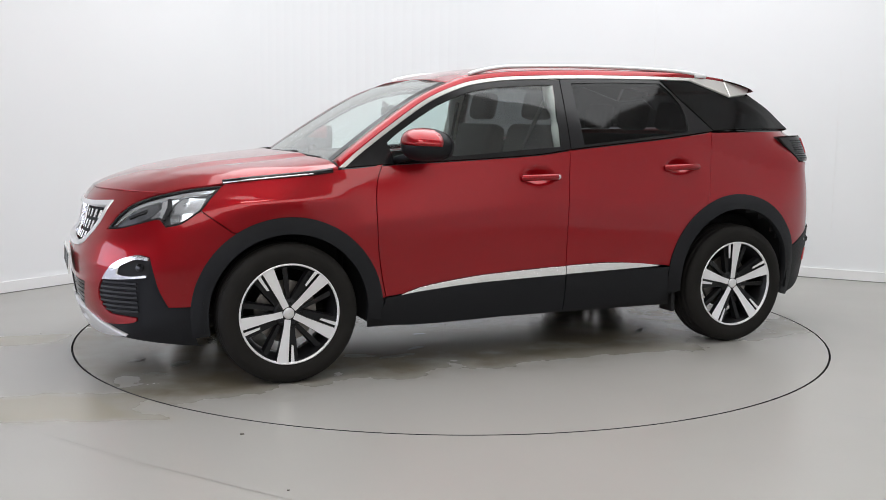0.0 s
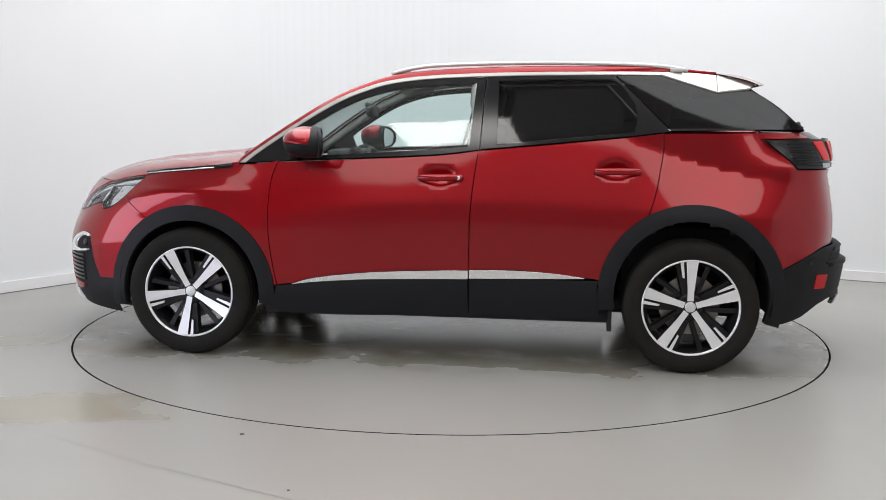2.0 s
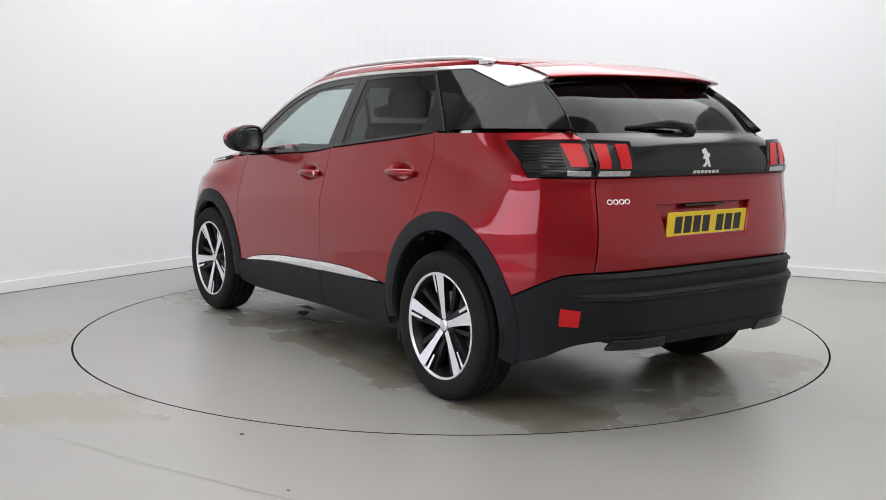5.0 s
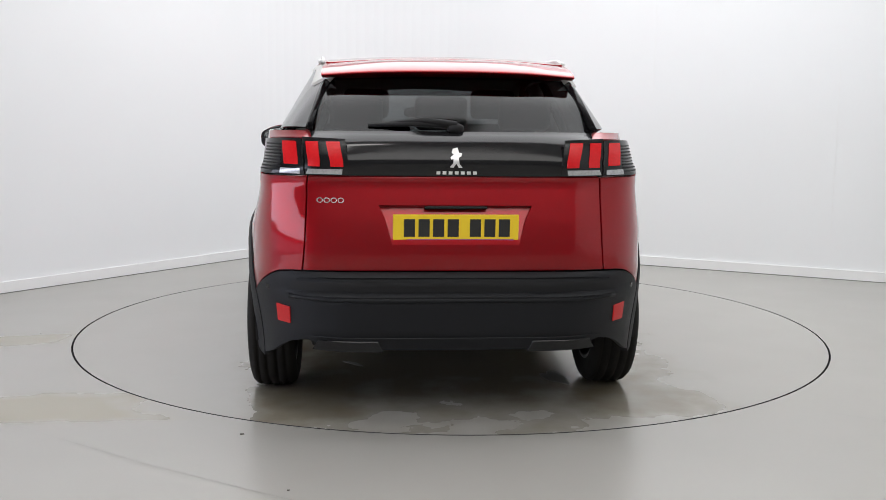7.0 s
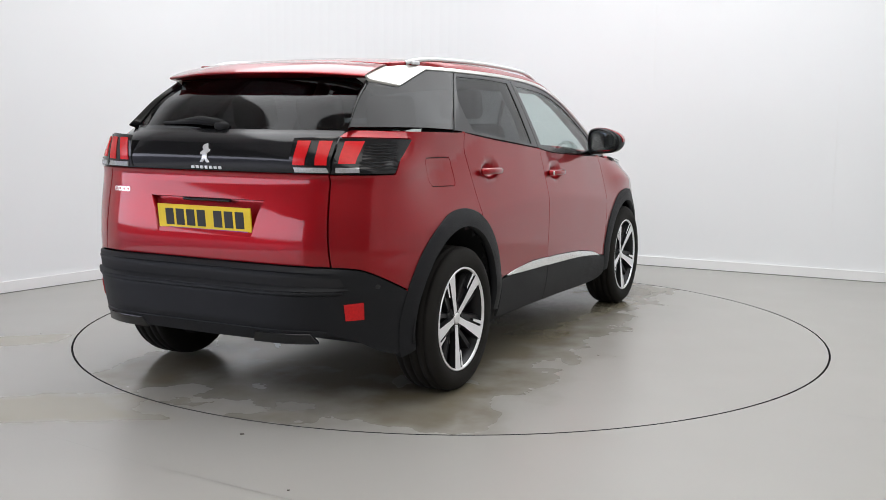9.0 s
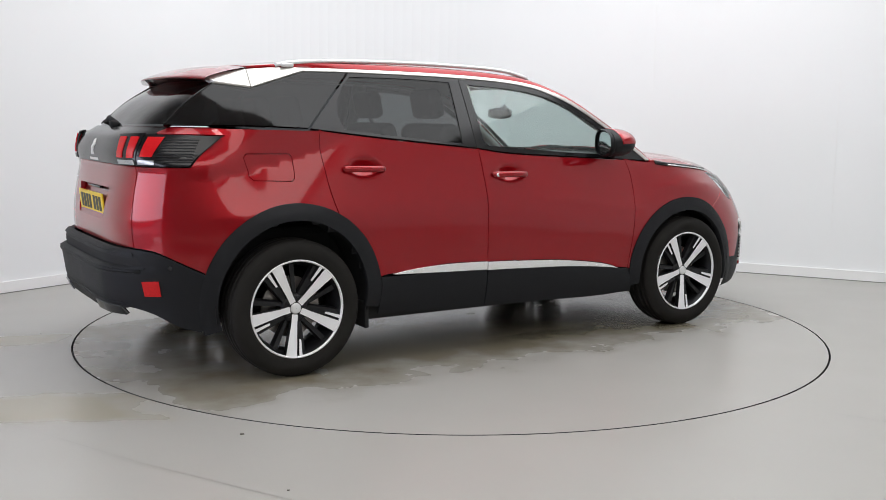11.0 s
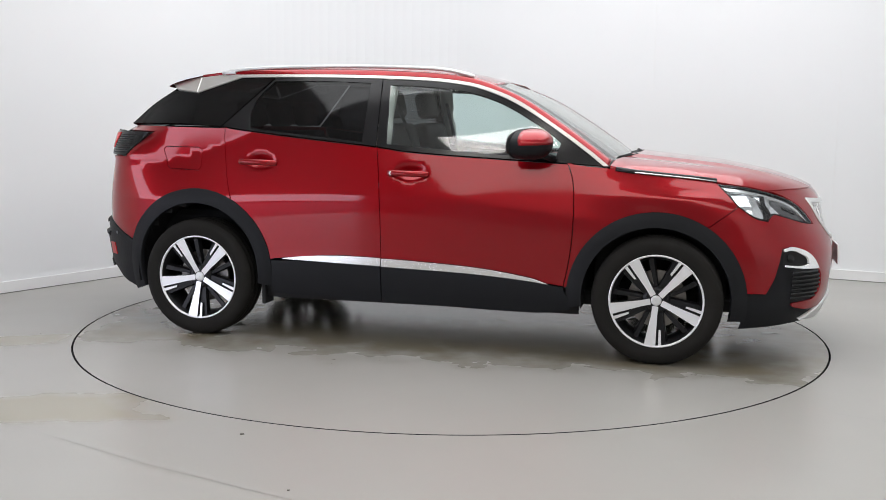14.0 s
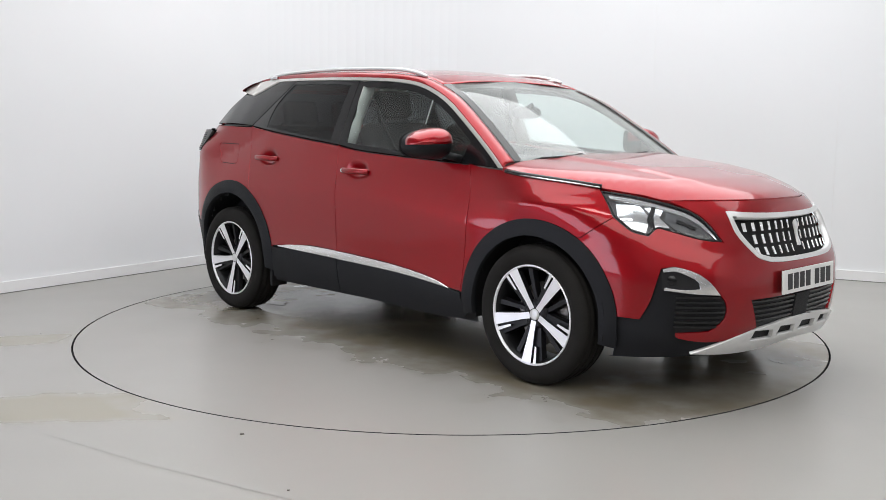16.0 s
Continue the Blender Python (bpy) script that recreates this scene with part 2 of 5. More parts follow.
def fill(poly, holes, step):
    loops = [resample(poly, step)] + [resample(h, step) for h in holes]
    pts, edges = [], []
    for l in loops:
        k = len(pts)
        pts += l
        edges += [(k + i, k + (i + 1) % len(l)) for i in range(len(l))]
    xs, ys = [p[0] for p in poly], [p[1] for p in poly]
    ny = int((max(ys) - min(ys)) / step)
    nx = int((max(xs) - min(xs)) / step)
    for j in range(1, ny + 1):
        for i in range(1, nx + 1):
            x, y = min(xs) + (i + 0.5 * (j % 2) - 0.25) * step, min(ys) + j * step
            if inside(poly, x, y) and gap_to(loops[0], x, y) > 0.45 * step and not any(inside(h, x, y) or gap_to(h, x, y) < 0.45 * step for h in holes):
                pts.append((x, y))
    vs, _, fs, _, _, _ = delaunay_2d_cdt([Vector(p) for p in pts], edges, [], 0, 1e-6)
    tris = []
    for f in fs:
        cx, cy = sum(vs[i][0] for i in f) / 3, sum(vs[i][1] for i in f) / 3
        if inside(loops[0], cx, cy) and not any(inside(h, cx, cy) for h in loops[1:]):
            tris.append(list(f))
    return [(v[0], v[1]) for v in vs], tris


def panel(name, poly, fn, mat, parent, label="", side=1, off=0.0, step=0.03, gap=0.0026, depth=0.014, holes=()):
    """A pressed panel: an outline on a skin fn(u, v), with turned-in edges. side -1 mirrors it; off lifts it off the skin."""
    poly = inset(poly, gap) if gap else poly
    uv, tris = fill(poly, list(holes), step)
    e = 0.004
    pos, nor = [], []
    for u, v in uv:
        p = Vector(fn(u, v))
        n = (Vector(fn(u + e, v)) - Vector(fn(u - e, v))).cross(Vector(fn(u, v + e)) - Vector(fn(u, v - e)))
        n = n.normalized() if n.length > 1e-12 else Vector((0, 0, 1))
        if n.dot(p - Vector((p.x * 0.75, 0, 0.6))) < 0:
            n = -n
        o = off(u, v) if callable(off) else off
        pos.append(p + n * o)
        nor.append(n)
    if callable(off):
        acc = [Vector() for _ in pos]
        for t in tris:
            m = (pos[t[1]] - pos[t[0]]).cross(pos[t[2]] - pos[t[0]])
            if m.dot(nor[t[0]]) < 0:
                m = -m
            for i in t:
                acc[i] += m
        nor = [a.normalized() if a.length else n for a, n in zip(acc, nor)]
    if side < 0:
        pos = [Vector((p.x, -p.y, p.z)) for p in pos]
        nor = [Vector((n.x, -n.y, n.z)) for n in nor]
    faces, count = [], {}
    for t in tris:
        m = (pos[t[1]] - pos[t[0]]).cross(pos[t[2]] - pos[t[0]])
        if m.dot(nor[t[0]] + nor[t[1]] + nor[t[2]]) < 0:
            t = t[::-1]
        faces.append(t)
        for a, b in zip(t, t[1:] + t[:1]):
            count[(a, b)] = count.get((a, b), 0) + 1
    rim = [(a, b) for (a, b) in count if (b, a) not in count]
    verts, norms = list(pos), list(nor)
    if depth:
        for a, b in rim:
            k = len(verts)
            d = (pos[b] - pos[a])
            out = d.cross(nor[a]).normalized()
            verts += [pos[a], pos[b], pos[b] - nor[b] * depth, pos[a] - nor[a] * depth]
            norms += [(nor[a] + out).normalized(), (nor[b] + out).normalized(), out, out]
            faces.append([k, k + 3, k + 2, k + 1])
    me = bpy.data.meshes.new(name)
    me.from_pydata([v[:] for v in verts], [], faces)
    me.polygons.foreach_set("use_smooth", [True] * len(me.polygons))
    me.materials.append(mat)
    me.normals_split_custom_set_from_vertices([n[:] for n in norms])
    ob = new(name, me)
    ob.parent = parent
    return tagged(ob, label)


def loft(name, lines, mat, parent, label="", across=6, along=10, thick=0.0, side=1, closed=False):
    """A skin drawn over a few lines in space, each of as many points."""
    rows = [spline(l, along) for l in lines]
    grid = [spline([r[i] for r in rows], across) for i in range(len(rows[0]))]
    bm = bmesh.new()
    vs = [[bm.verts.new((p[0], p[1] * side, p[2])) for p in g] for g in grid]
    for a, b in zip(vs, vs[1:]):
        for i in range(len(a) - 1):
            bm.faces.new((a[i], a[i + 1], b[i + 1], b[i]))
    bmesh.ops.remove_doubles(bm, verts=bm.verts, dist=1e-5)
    bmesh.ops.recalc_face_normals(bm, faces=bm.faces)
    c = Vector((-0.1, 0, 0.9))
    if sum((f.calc_center_median() - c).dot(f.normal) for f in bm.faces) < 0:
        bmesh.ops.reverse_faces(bm, faces=bm.faces)
    if thick:
        bmesh.ops.solidify(bm, geom=bm.faces[:], thickness=thick)
    return part(name, bm, mat, parent, label, True)


def box(bm, x0, x1, y0, y1, z0, z1, bevel=0.0, seg=2, m=None):
    r = bmesh.ops.create_cube(bm, size=1)
    vs = r["verts"]
    for v in vs:
        v.co = Vector(((x0 + x1) / 2 + v.co.x * (x1 - x0), (y0 + y1) / 2 + v.co.y * (y1 - y0), (z0 + z1) / 2 + v.co.z * (z1 - z0)))
    if bevel:
        es = list({e for v in vs for e in v.link_edges})
        vs = [v for v in bmesh.ops.bevel(bm, geom=es, offset=bevel, segments=seg, affect="EDGES", profile=0.5)["verts"]]
    if m:
        bmesh.ops.transform(bm, matrix=m, verts=[v for v in vs if v.is_valid])
    return bm


def tube(pts, r, n=10, close=False, flat=1.0):
    """A rod along a line."""
    bm = bmesh.new()
    pts = [Vector(p) for p in pts]
    rings = []
    for i, p in enumerate(pts):
        d = ((pts[i + 1] if i + 1 < len(pts) else (pts[0] if close else p)) - (pts[i - 1] if i or close else p)).normalized()
        up = Vector((0, 0, 1)) if abs(d.z) < 0.9 else Vector((1, 0, 0))
        a = d.cross(up).normalized()
        b = a.cross(d)
        rr = r[i] if isinstance(r, (list, tuple)) else r
        rings.append([bm.verts.new(p + a * rr * math.cos(2 * math.pi * k / n) + b * rr * flat * math.sin(2 * math.pi * k / n)) for k in range(n)])
    pairs = list(zip(rings, rings[1:])) + ([(rings[-1], rings[0])] if close else [])
    for a, b in pairs:
        for k in range(n):
            bm.faces.new((a[k], a[(k + 1) % n], b[(k + 1) % n], b[k]))
    if not close:
        bm.faces.new(rings[0][::-1])
        bm.faces.new(rings[-1])
    bmesh.ops.recalc_face_normals(bm, faces=bm.faces)
    return bm


def lathe(profile, n=48, cap=False):
    """A body turned round the y axis from (radius, y) points."""
    bm = bmesh.new()
    rings = [[bm.verts.new((r * math.cos(2 * math.pi * k / n), y, r * math.sin(2 * math.pi * k / n))) for k in range(n)] for r, y in profile]
    for a, b in zip(rings, rings[1:]):
        for k in range(n):
            bm.faces.new((a[k], a[(k + 1) % n], b[(k + 1) % n], b[k]))
    if cap:
        bm.faces.new(rings[0])
        bm.faces.new(rings[-1])
    bmesh.ops.recalc_face_normals(bm, faces=bm.faces)
    return bm


# ---- the photo booth ----
WALL = material("matt_white_wall", (0.775, 0.785, 0.795), 0.75, bump=0.06, scale=60, vary=0.02, vscale=1.2)
SKIRT = material("white_skirting", (0.78, 0.78, 0.78), 0.5, vary=0.03)
CEIL = material("white_ceiling", (0.80, 0.80, 0.80), 0.8, vary=0.02)


def floor_material(name, stains, tint):
    """Grey painted resin floor: fine grain, wide patches and a few damp stains, some deepened as shade."""
    m = material(name, (0.30, 0.30, 0.29), 0.32, rough_vary=0.05, vscale=2.2, bump=0.05, scale=140)
    nt = m.node_tree
    b = nt.nodes["Principled BSDF"]
    tc = nt.nodes["Texture Coordinate"]
    fine = nt.nodes.new("ShaderNodeTexNoise")
    fine.inputs["Scale"].default_value, fine.inputs["Detail"].default_value = 160, 3
    wide = nt.nodes.new("ShaderNodeTexNoise")
    wide.inputs["Scale"].default_value, wide.inputs["Detail"].default_value = 0.9, 5
    ramp = nt.nodes.new("ShaderNodeMix")
    ramp.data_type = "RGBA"
    ramp.inputs["A"].default_value = (0.300, 0.292, 0.270, 1)
    ramp.inputs["B"].default_value = (0.366, 0.358, 0.335, 1)
    nt.links.new(tc.outputs["Object"], fine.inputs["Vector"])
    nt.links.new(tc.outputs["Object"], wide.inputs["Vector"])
    add = nt.nodes.new("ShaderNodeMath")
    add.operation = "MULTIPLY_ADD"
    add.inputs[1].default_value, add.inputs[2].default_value = 0.35, 0.0
    nt.links.new(fine.outputs["Fac"], add.inputs[0])
    add2 = nt.nodes.new("ShaderNodeMath")
    add2.operation = "MULTIPLY_ADD"
    add2.inputs[1].default_value = 0.65
    nt.links.new(wide.outputs["Fac"], add2.inputs[0])
    nt.links.new(add.outputs["Value"], add2.inputs[2])
    nt.links.new(add2.outputs["Value"], ramp.inputs["Factor"])
    col = ramp.outputs["Result"]
    rough = b.inputs["Roughness"].links[0].from_socket
    edge = nt.nodes.new("ShaderNodeTexNoise")
    edge.inputs["Scale"].default_value, edge.inputs["Detail"].default_value = 3.5, 8
    nt.links.new(tc.outputs["Object"], edge.inputs["Vector"])
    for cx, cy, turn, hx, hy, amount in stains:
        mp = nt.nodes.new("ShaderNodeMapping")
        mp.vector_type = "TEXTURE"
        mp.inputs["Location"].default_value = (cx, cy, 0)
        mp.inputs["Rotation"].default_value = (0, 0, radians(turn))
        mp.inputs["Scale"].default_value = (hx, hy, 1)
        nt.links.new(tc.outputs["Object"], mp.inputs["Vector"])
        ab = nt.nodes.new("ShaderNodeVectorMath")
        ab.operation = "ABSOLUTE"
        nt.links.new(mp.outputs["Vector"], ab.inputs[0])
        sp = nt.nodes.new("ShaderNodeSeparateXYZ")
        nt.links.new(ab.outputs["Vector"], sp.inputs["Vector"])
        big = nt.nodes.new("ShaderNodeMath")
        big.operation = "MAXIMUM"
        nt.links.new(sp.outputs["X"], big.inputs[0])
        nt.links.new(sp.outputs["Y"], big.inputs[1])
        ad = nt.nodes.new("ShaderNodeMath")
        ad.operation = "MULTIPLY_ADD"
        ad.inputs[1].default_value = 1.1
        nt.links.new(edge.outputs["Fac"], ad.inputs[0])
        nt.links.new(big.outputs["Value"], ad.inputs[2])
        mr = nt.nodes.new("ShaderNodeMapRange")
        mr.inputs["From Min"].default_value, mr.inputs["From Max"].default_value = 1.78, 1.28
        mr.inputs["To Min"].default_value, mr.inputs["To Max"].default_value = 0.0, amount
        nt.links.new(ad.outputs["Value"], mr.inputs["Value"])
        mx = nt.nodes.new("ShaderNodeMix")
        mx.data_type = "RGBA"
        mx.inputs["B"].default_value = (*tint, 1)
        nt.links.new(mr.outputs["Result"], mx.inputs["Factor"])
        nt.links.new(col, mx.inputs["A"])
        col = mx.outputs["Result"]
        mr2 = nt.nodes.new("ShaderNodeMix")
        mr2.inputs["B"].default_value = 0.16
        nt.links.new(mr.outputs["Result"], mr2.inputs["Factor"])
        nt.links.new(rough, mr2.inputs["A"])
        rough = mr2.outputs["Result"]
    nt.links.new(col, b.inputs["Base Color"])
    nt.links.new(rough, b.inputs["Roughness"])
    return m


FLOOR = floor_material("grey_resin_floor", ((-2.05, -1.97, 8, 0.75, 0.21, 0.6), (-2.62, -0.63, 12, 0.42, 0.14, 0.5)), (0.290, 0.262, 0.185))
# first patch is damp plus painted under-car shade, as large as the car
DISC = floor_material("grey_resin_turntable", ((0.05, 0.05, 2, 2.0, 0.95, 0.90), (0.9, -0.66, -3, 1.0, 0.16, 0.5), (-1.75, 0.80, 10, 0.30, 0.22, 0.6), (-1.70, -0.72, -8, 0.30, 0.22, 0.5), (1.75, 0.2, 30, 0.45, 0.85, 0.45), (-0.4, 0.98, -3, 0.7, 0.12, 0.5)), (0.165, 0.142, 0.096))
R_DISC = 2.2535

BACK = material("dark_grey_partition", (0.19, 0.19, 0.195), 0.7, vary=0.1)

# floor with a round opening for the turntable
bm = bmesh.new()
inner = [bm.verts.new((2.265 * math.cos(2 * math.pi * k / 128), 2.265 * math.sin(2 * math.pi * k / 128), 0)) for k in range(128)]
low = [bm.verts.new((v.co.x, v.co.y, -0.05)) for v in inner]
outer = [bm.verts.new((90 * math.cos(2 * math.pi * k / 128), 90 * math.sin(2 * math.pi * k / 128), 0)) for k in range(128)]
for k in range(128):
    j = (k + 1) % 128
    bm.faces.new((inner[k], outer[k], outer[j], inner[j]))
    # wall of the opening is coloured black, for the shade in the gap
    bm.faces.new((low[k], inner[k], inner[j], low[j])).material_index = 1
floor = tagged(part("floor", bm, FLOOR), "grey painted resin floor with faint damp stains", "floor", kind="structure")
floor.data.materials.append(DARK)
bm = bmesh.new()
bmesh.ops.create_circle(bm, cap_ends=True, segments=64, radius=2.4)
for v in bm.verts:
    v.co.z = -0.055
tagged(part("pit", bm, DARK), "dark pit under the turntable", "pit", kind="structure")

turntable = tagged(new("turntable"), "round grey turntable flush with the floor", "turntable")


def turned(prof):
    bm = bmesh.new()
    rings = [[bm.verts.new((r * math.cos(2 * math.pi * k / 160), r * math.sin(2 * math.pi * k / 160), z)) for k in range(160)] for r, z in prof]
    for a, b in zip(rings, rings[1:]):
        for k in range(160):
            bm.faces.new((a[k], b[k], b[(k + 1) % 160], a[(k + 1) % 160]))
    return bm


part("deck", turned([(0.0001, 0.0), (1.0, 0.0), (R_DISC, 0.0)]), DISC, turntable, "grey resin deck with damp patches and painted shade under the car")
# the rim is blackened too, so the gap reads as a dark line
part("edge", turned([(R_DISC, 0.0), (R_DISC + 0.0015, -0.003), (R_DISC + 0.0015, -0.05)]), DARK, turntable, "deck edge, black for the shade in the gap")


def wall_path():
    """The foot of the walls: two straight walls joined by a wide curve behind the turntable."""
    corner, a, b = Vector((-1.07, 4.08)), Vector((-1.375, -1.975)).normalized(), Vector((1.82, -0.885)).normalized()
    turn = math.acos(max(-1, min(1, -a.dot(b))))
    r = 1.55
    t = r * math.tan(turn / 2)
    p0, p1 = corner + a * t, corner + b * t
    na = Vector((-a.y, a.x))
    if na.dot(b) < 0:
        na = -na
    c = p0 + na * r
    a0, a1 = math.atan2(*(p0 - c).yx), math.atan2(*(p1 - c).yx)
    while a1 > a0:
        a1 -= 2 * math.pi
    bend = [c + Vector((math.cos(a0 + (a1 - a0) * k / 24), math.sin(a0 + (a1 - a0) * k / 24))) * r for k in range(25)]
    return [p0 + a * 5.2] + bend + [p1 + b * 5.4]


def sheet(name, path, z0, z1, thick, mat, label, category):
    """An upright slab that follows a path, thickened outwards."""
    bm = bmesh.new()
    rows = []
    n = len(path)
    for i, p in enumerate(path):
        d = (path[min(i + 1, n - 1)] - path[max(i - 1, 0)]).normalized()
        o = Vector((-d.y, d.x)) * thick
        rows.append([bm.verts.new((q.x, q.y, z)) for q, z in ((p, z0), (p, z1), (p + o, z1), (p + o, z0))])
    for a, b in zip(rows, rows[1:]):
        for k in range(4):
            bm.faces.new((a[k], a[(k + 1) % 4], b[(k + 1) % 4], b[k]))
    bm.faces.new(rows[0])
    bm.faces.new(rows[-1][::-1])
    bmesh.ops.recalc_face_normals(bm, faces=bm.faces)
    return tagged(part(name, bm, mat), label, category, kind="structure")


PATH = wall_path()
ROOM_H = 3.9
sheet("wall_booth", PATH, 0, ROOM_H, 0.12, WALL, "smooth matt white wall curving round the turntable", "wall")
sheet("baseboard", PATH, 0, 0.085, -0.018, SKIRT, "plain white skirting along the wall", "skirting")
# grey strip added to draw the shaded gap between skirting and floor
sheet("trim", PATH, 0, 0.006, -0.022, material("skirting_gap_grey", (0.20, 0.20, 0.19), 0.7, vary=0.2), "thin grey line painted for the dark gap under the skirting", "trim")
bm = box(bmesh.new(), PATH[0].x - 0.12, 9, -10, 8, ROOM_H, ROOM_H + 0.1)
tagged(part("ceiling", bm, CEIL), "plain white ceiling", "ceiling", kind="structure")
w0, w1 = PATH[0], PATH[-1]
bm = box(bmesh.new(), w0.x - 0.12, w1.x + 0.12, -8.3, -8.2, 0, ROOM_H)
tagged(part("wall_camera", bm, BACK), "plain grey partition wall", "wall", kind="structure")
DOOR_Y0, DOOR_Y1, DOOR_H = -7.25, -1.35, 2.0
bm = box(bmesh.new(), w0.x - 0.12, w0.x, -8.2, DOOR_Y0, 0, ROOM_H)
box(bm, w0.x - 0.12, w0.x, DOOR_Y1, w0.y + 0.1, 0, ROOM_H)
box(bm, w0.x - 0.12, w0.x, DOOR_Y0, DOOR_Y1, DOOR_H, ROOM_H)
tagged(part("wall_west", bm, BACK), "dark grey partition wall with a wide open doorway", "wall", kind="structure")
bm = box(bmesh.new(), w1.x, w1.x + 0.12, -8.2, w1.y, 0, ROOM_H)
tagged(part("wall_east", bm, WALL), "matt white side wall", "wall", kind="structure")

# ---- the car ----
car = tagged(new("car"), "glossy dark red five-door family SUV parked on the turntable", "car")
ARCH_F, ARCH_R = (1.330, 0.347, 0.469), (-1.338, 0.398, 0.473)
SC = X0F + A0 * math.pi / 2      # middle of the nose
ST = X0R - A0 * math.pi / 2      # middle of the tail


def belt_run(x0, x1, n=10, dz=0.0):
    return [(s_of_x(x0 + (x1 - x0) * k / n, belt(x0 + (x1 - x0) * k / n)), belt(x0 + (x1 - x0) * k / n) + dz) for k in range(n + 1)]


LAMP_BACK = [(1.664, 0.971), (1.695, 0.915), (1.727, 0.850)]
BUMPER_CUT = [(1.727, 0.850), (1.640, 0.795), (1.572, 0.748)]
DOOR_FRONT = [(0.843, 0.400), (0.866, 0.513), (0.885, 0.667), (0.888, 0.842), (0.876, 0.972), (0.846, 1.060)]
SEAM = [(-0.233, 1.134), (-0.208, 0.938), (-0.196, 0.742), (-0.193, 0.507)]
DOOR_BACK = [(-1.112, 0.818), (-1.140, 0.90), (-1.162, 0.99), (-1.188, 1.150), (-1.189, 1.232)]


def flank_arc(a, r, a0, a1, n=24):
    """An arc about a wheel, laid on the skin."""
    return [(s_of_x(x, z), z) for x, z in arc(a[0], a[1], r, a0, a1, n)]


def bowl(cx, cz, side_ripple=False):
    """The hollow behind a door handle."""
    def lift(u, v):
        q = ((u - cx) / 0.092) ** 2 + ((v - cz) / 0.040) ** 2
        ripple = 0.0
        # shallow hollow that puts the curved reflections into the door's shape
        if side_ripple:
            e = ((u - 0.42) / 0.26) ** 2 + ((v - 0.72) / 0.17) ** 2
            ripple = -0.0010 * max(0.0, 1 - e) ** 2
        return ripple - 0.024 * max(0.0, 1 - q) ** 0.7
    return lift


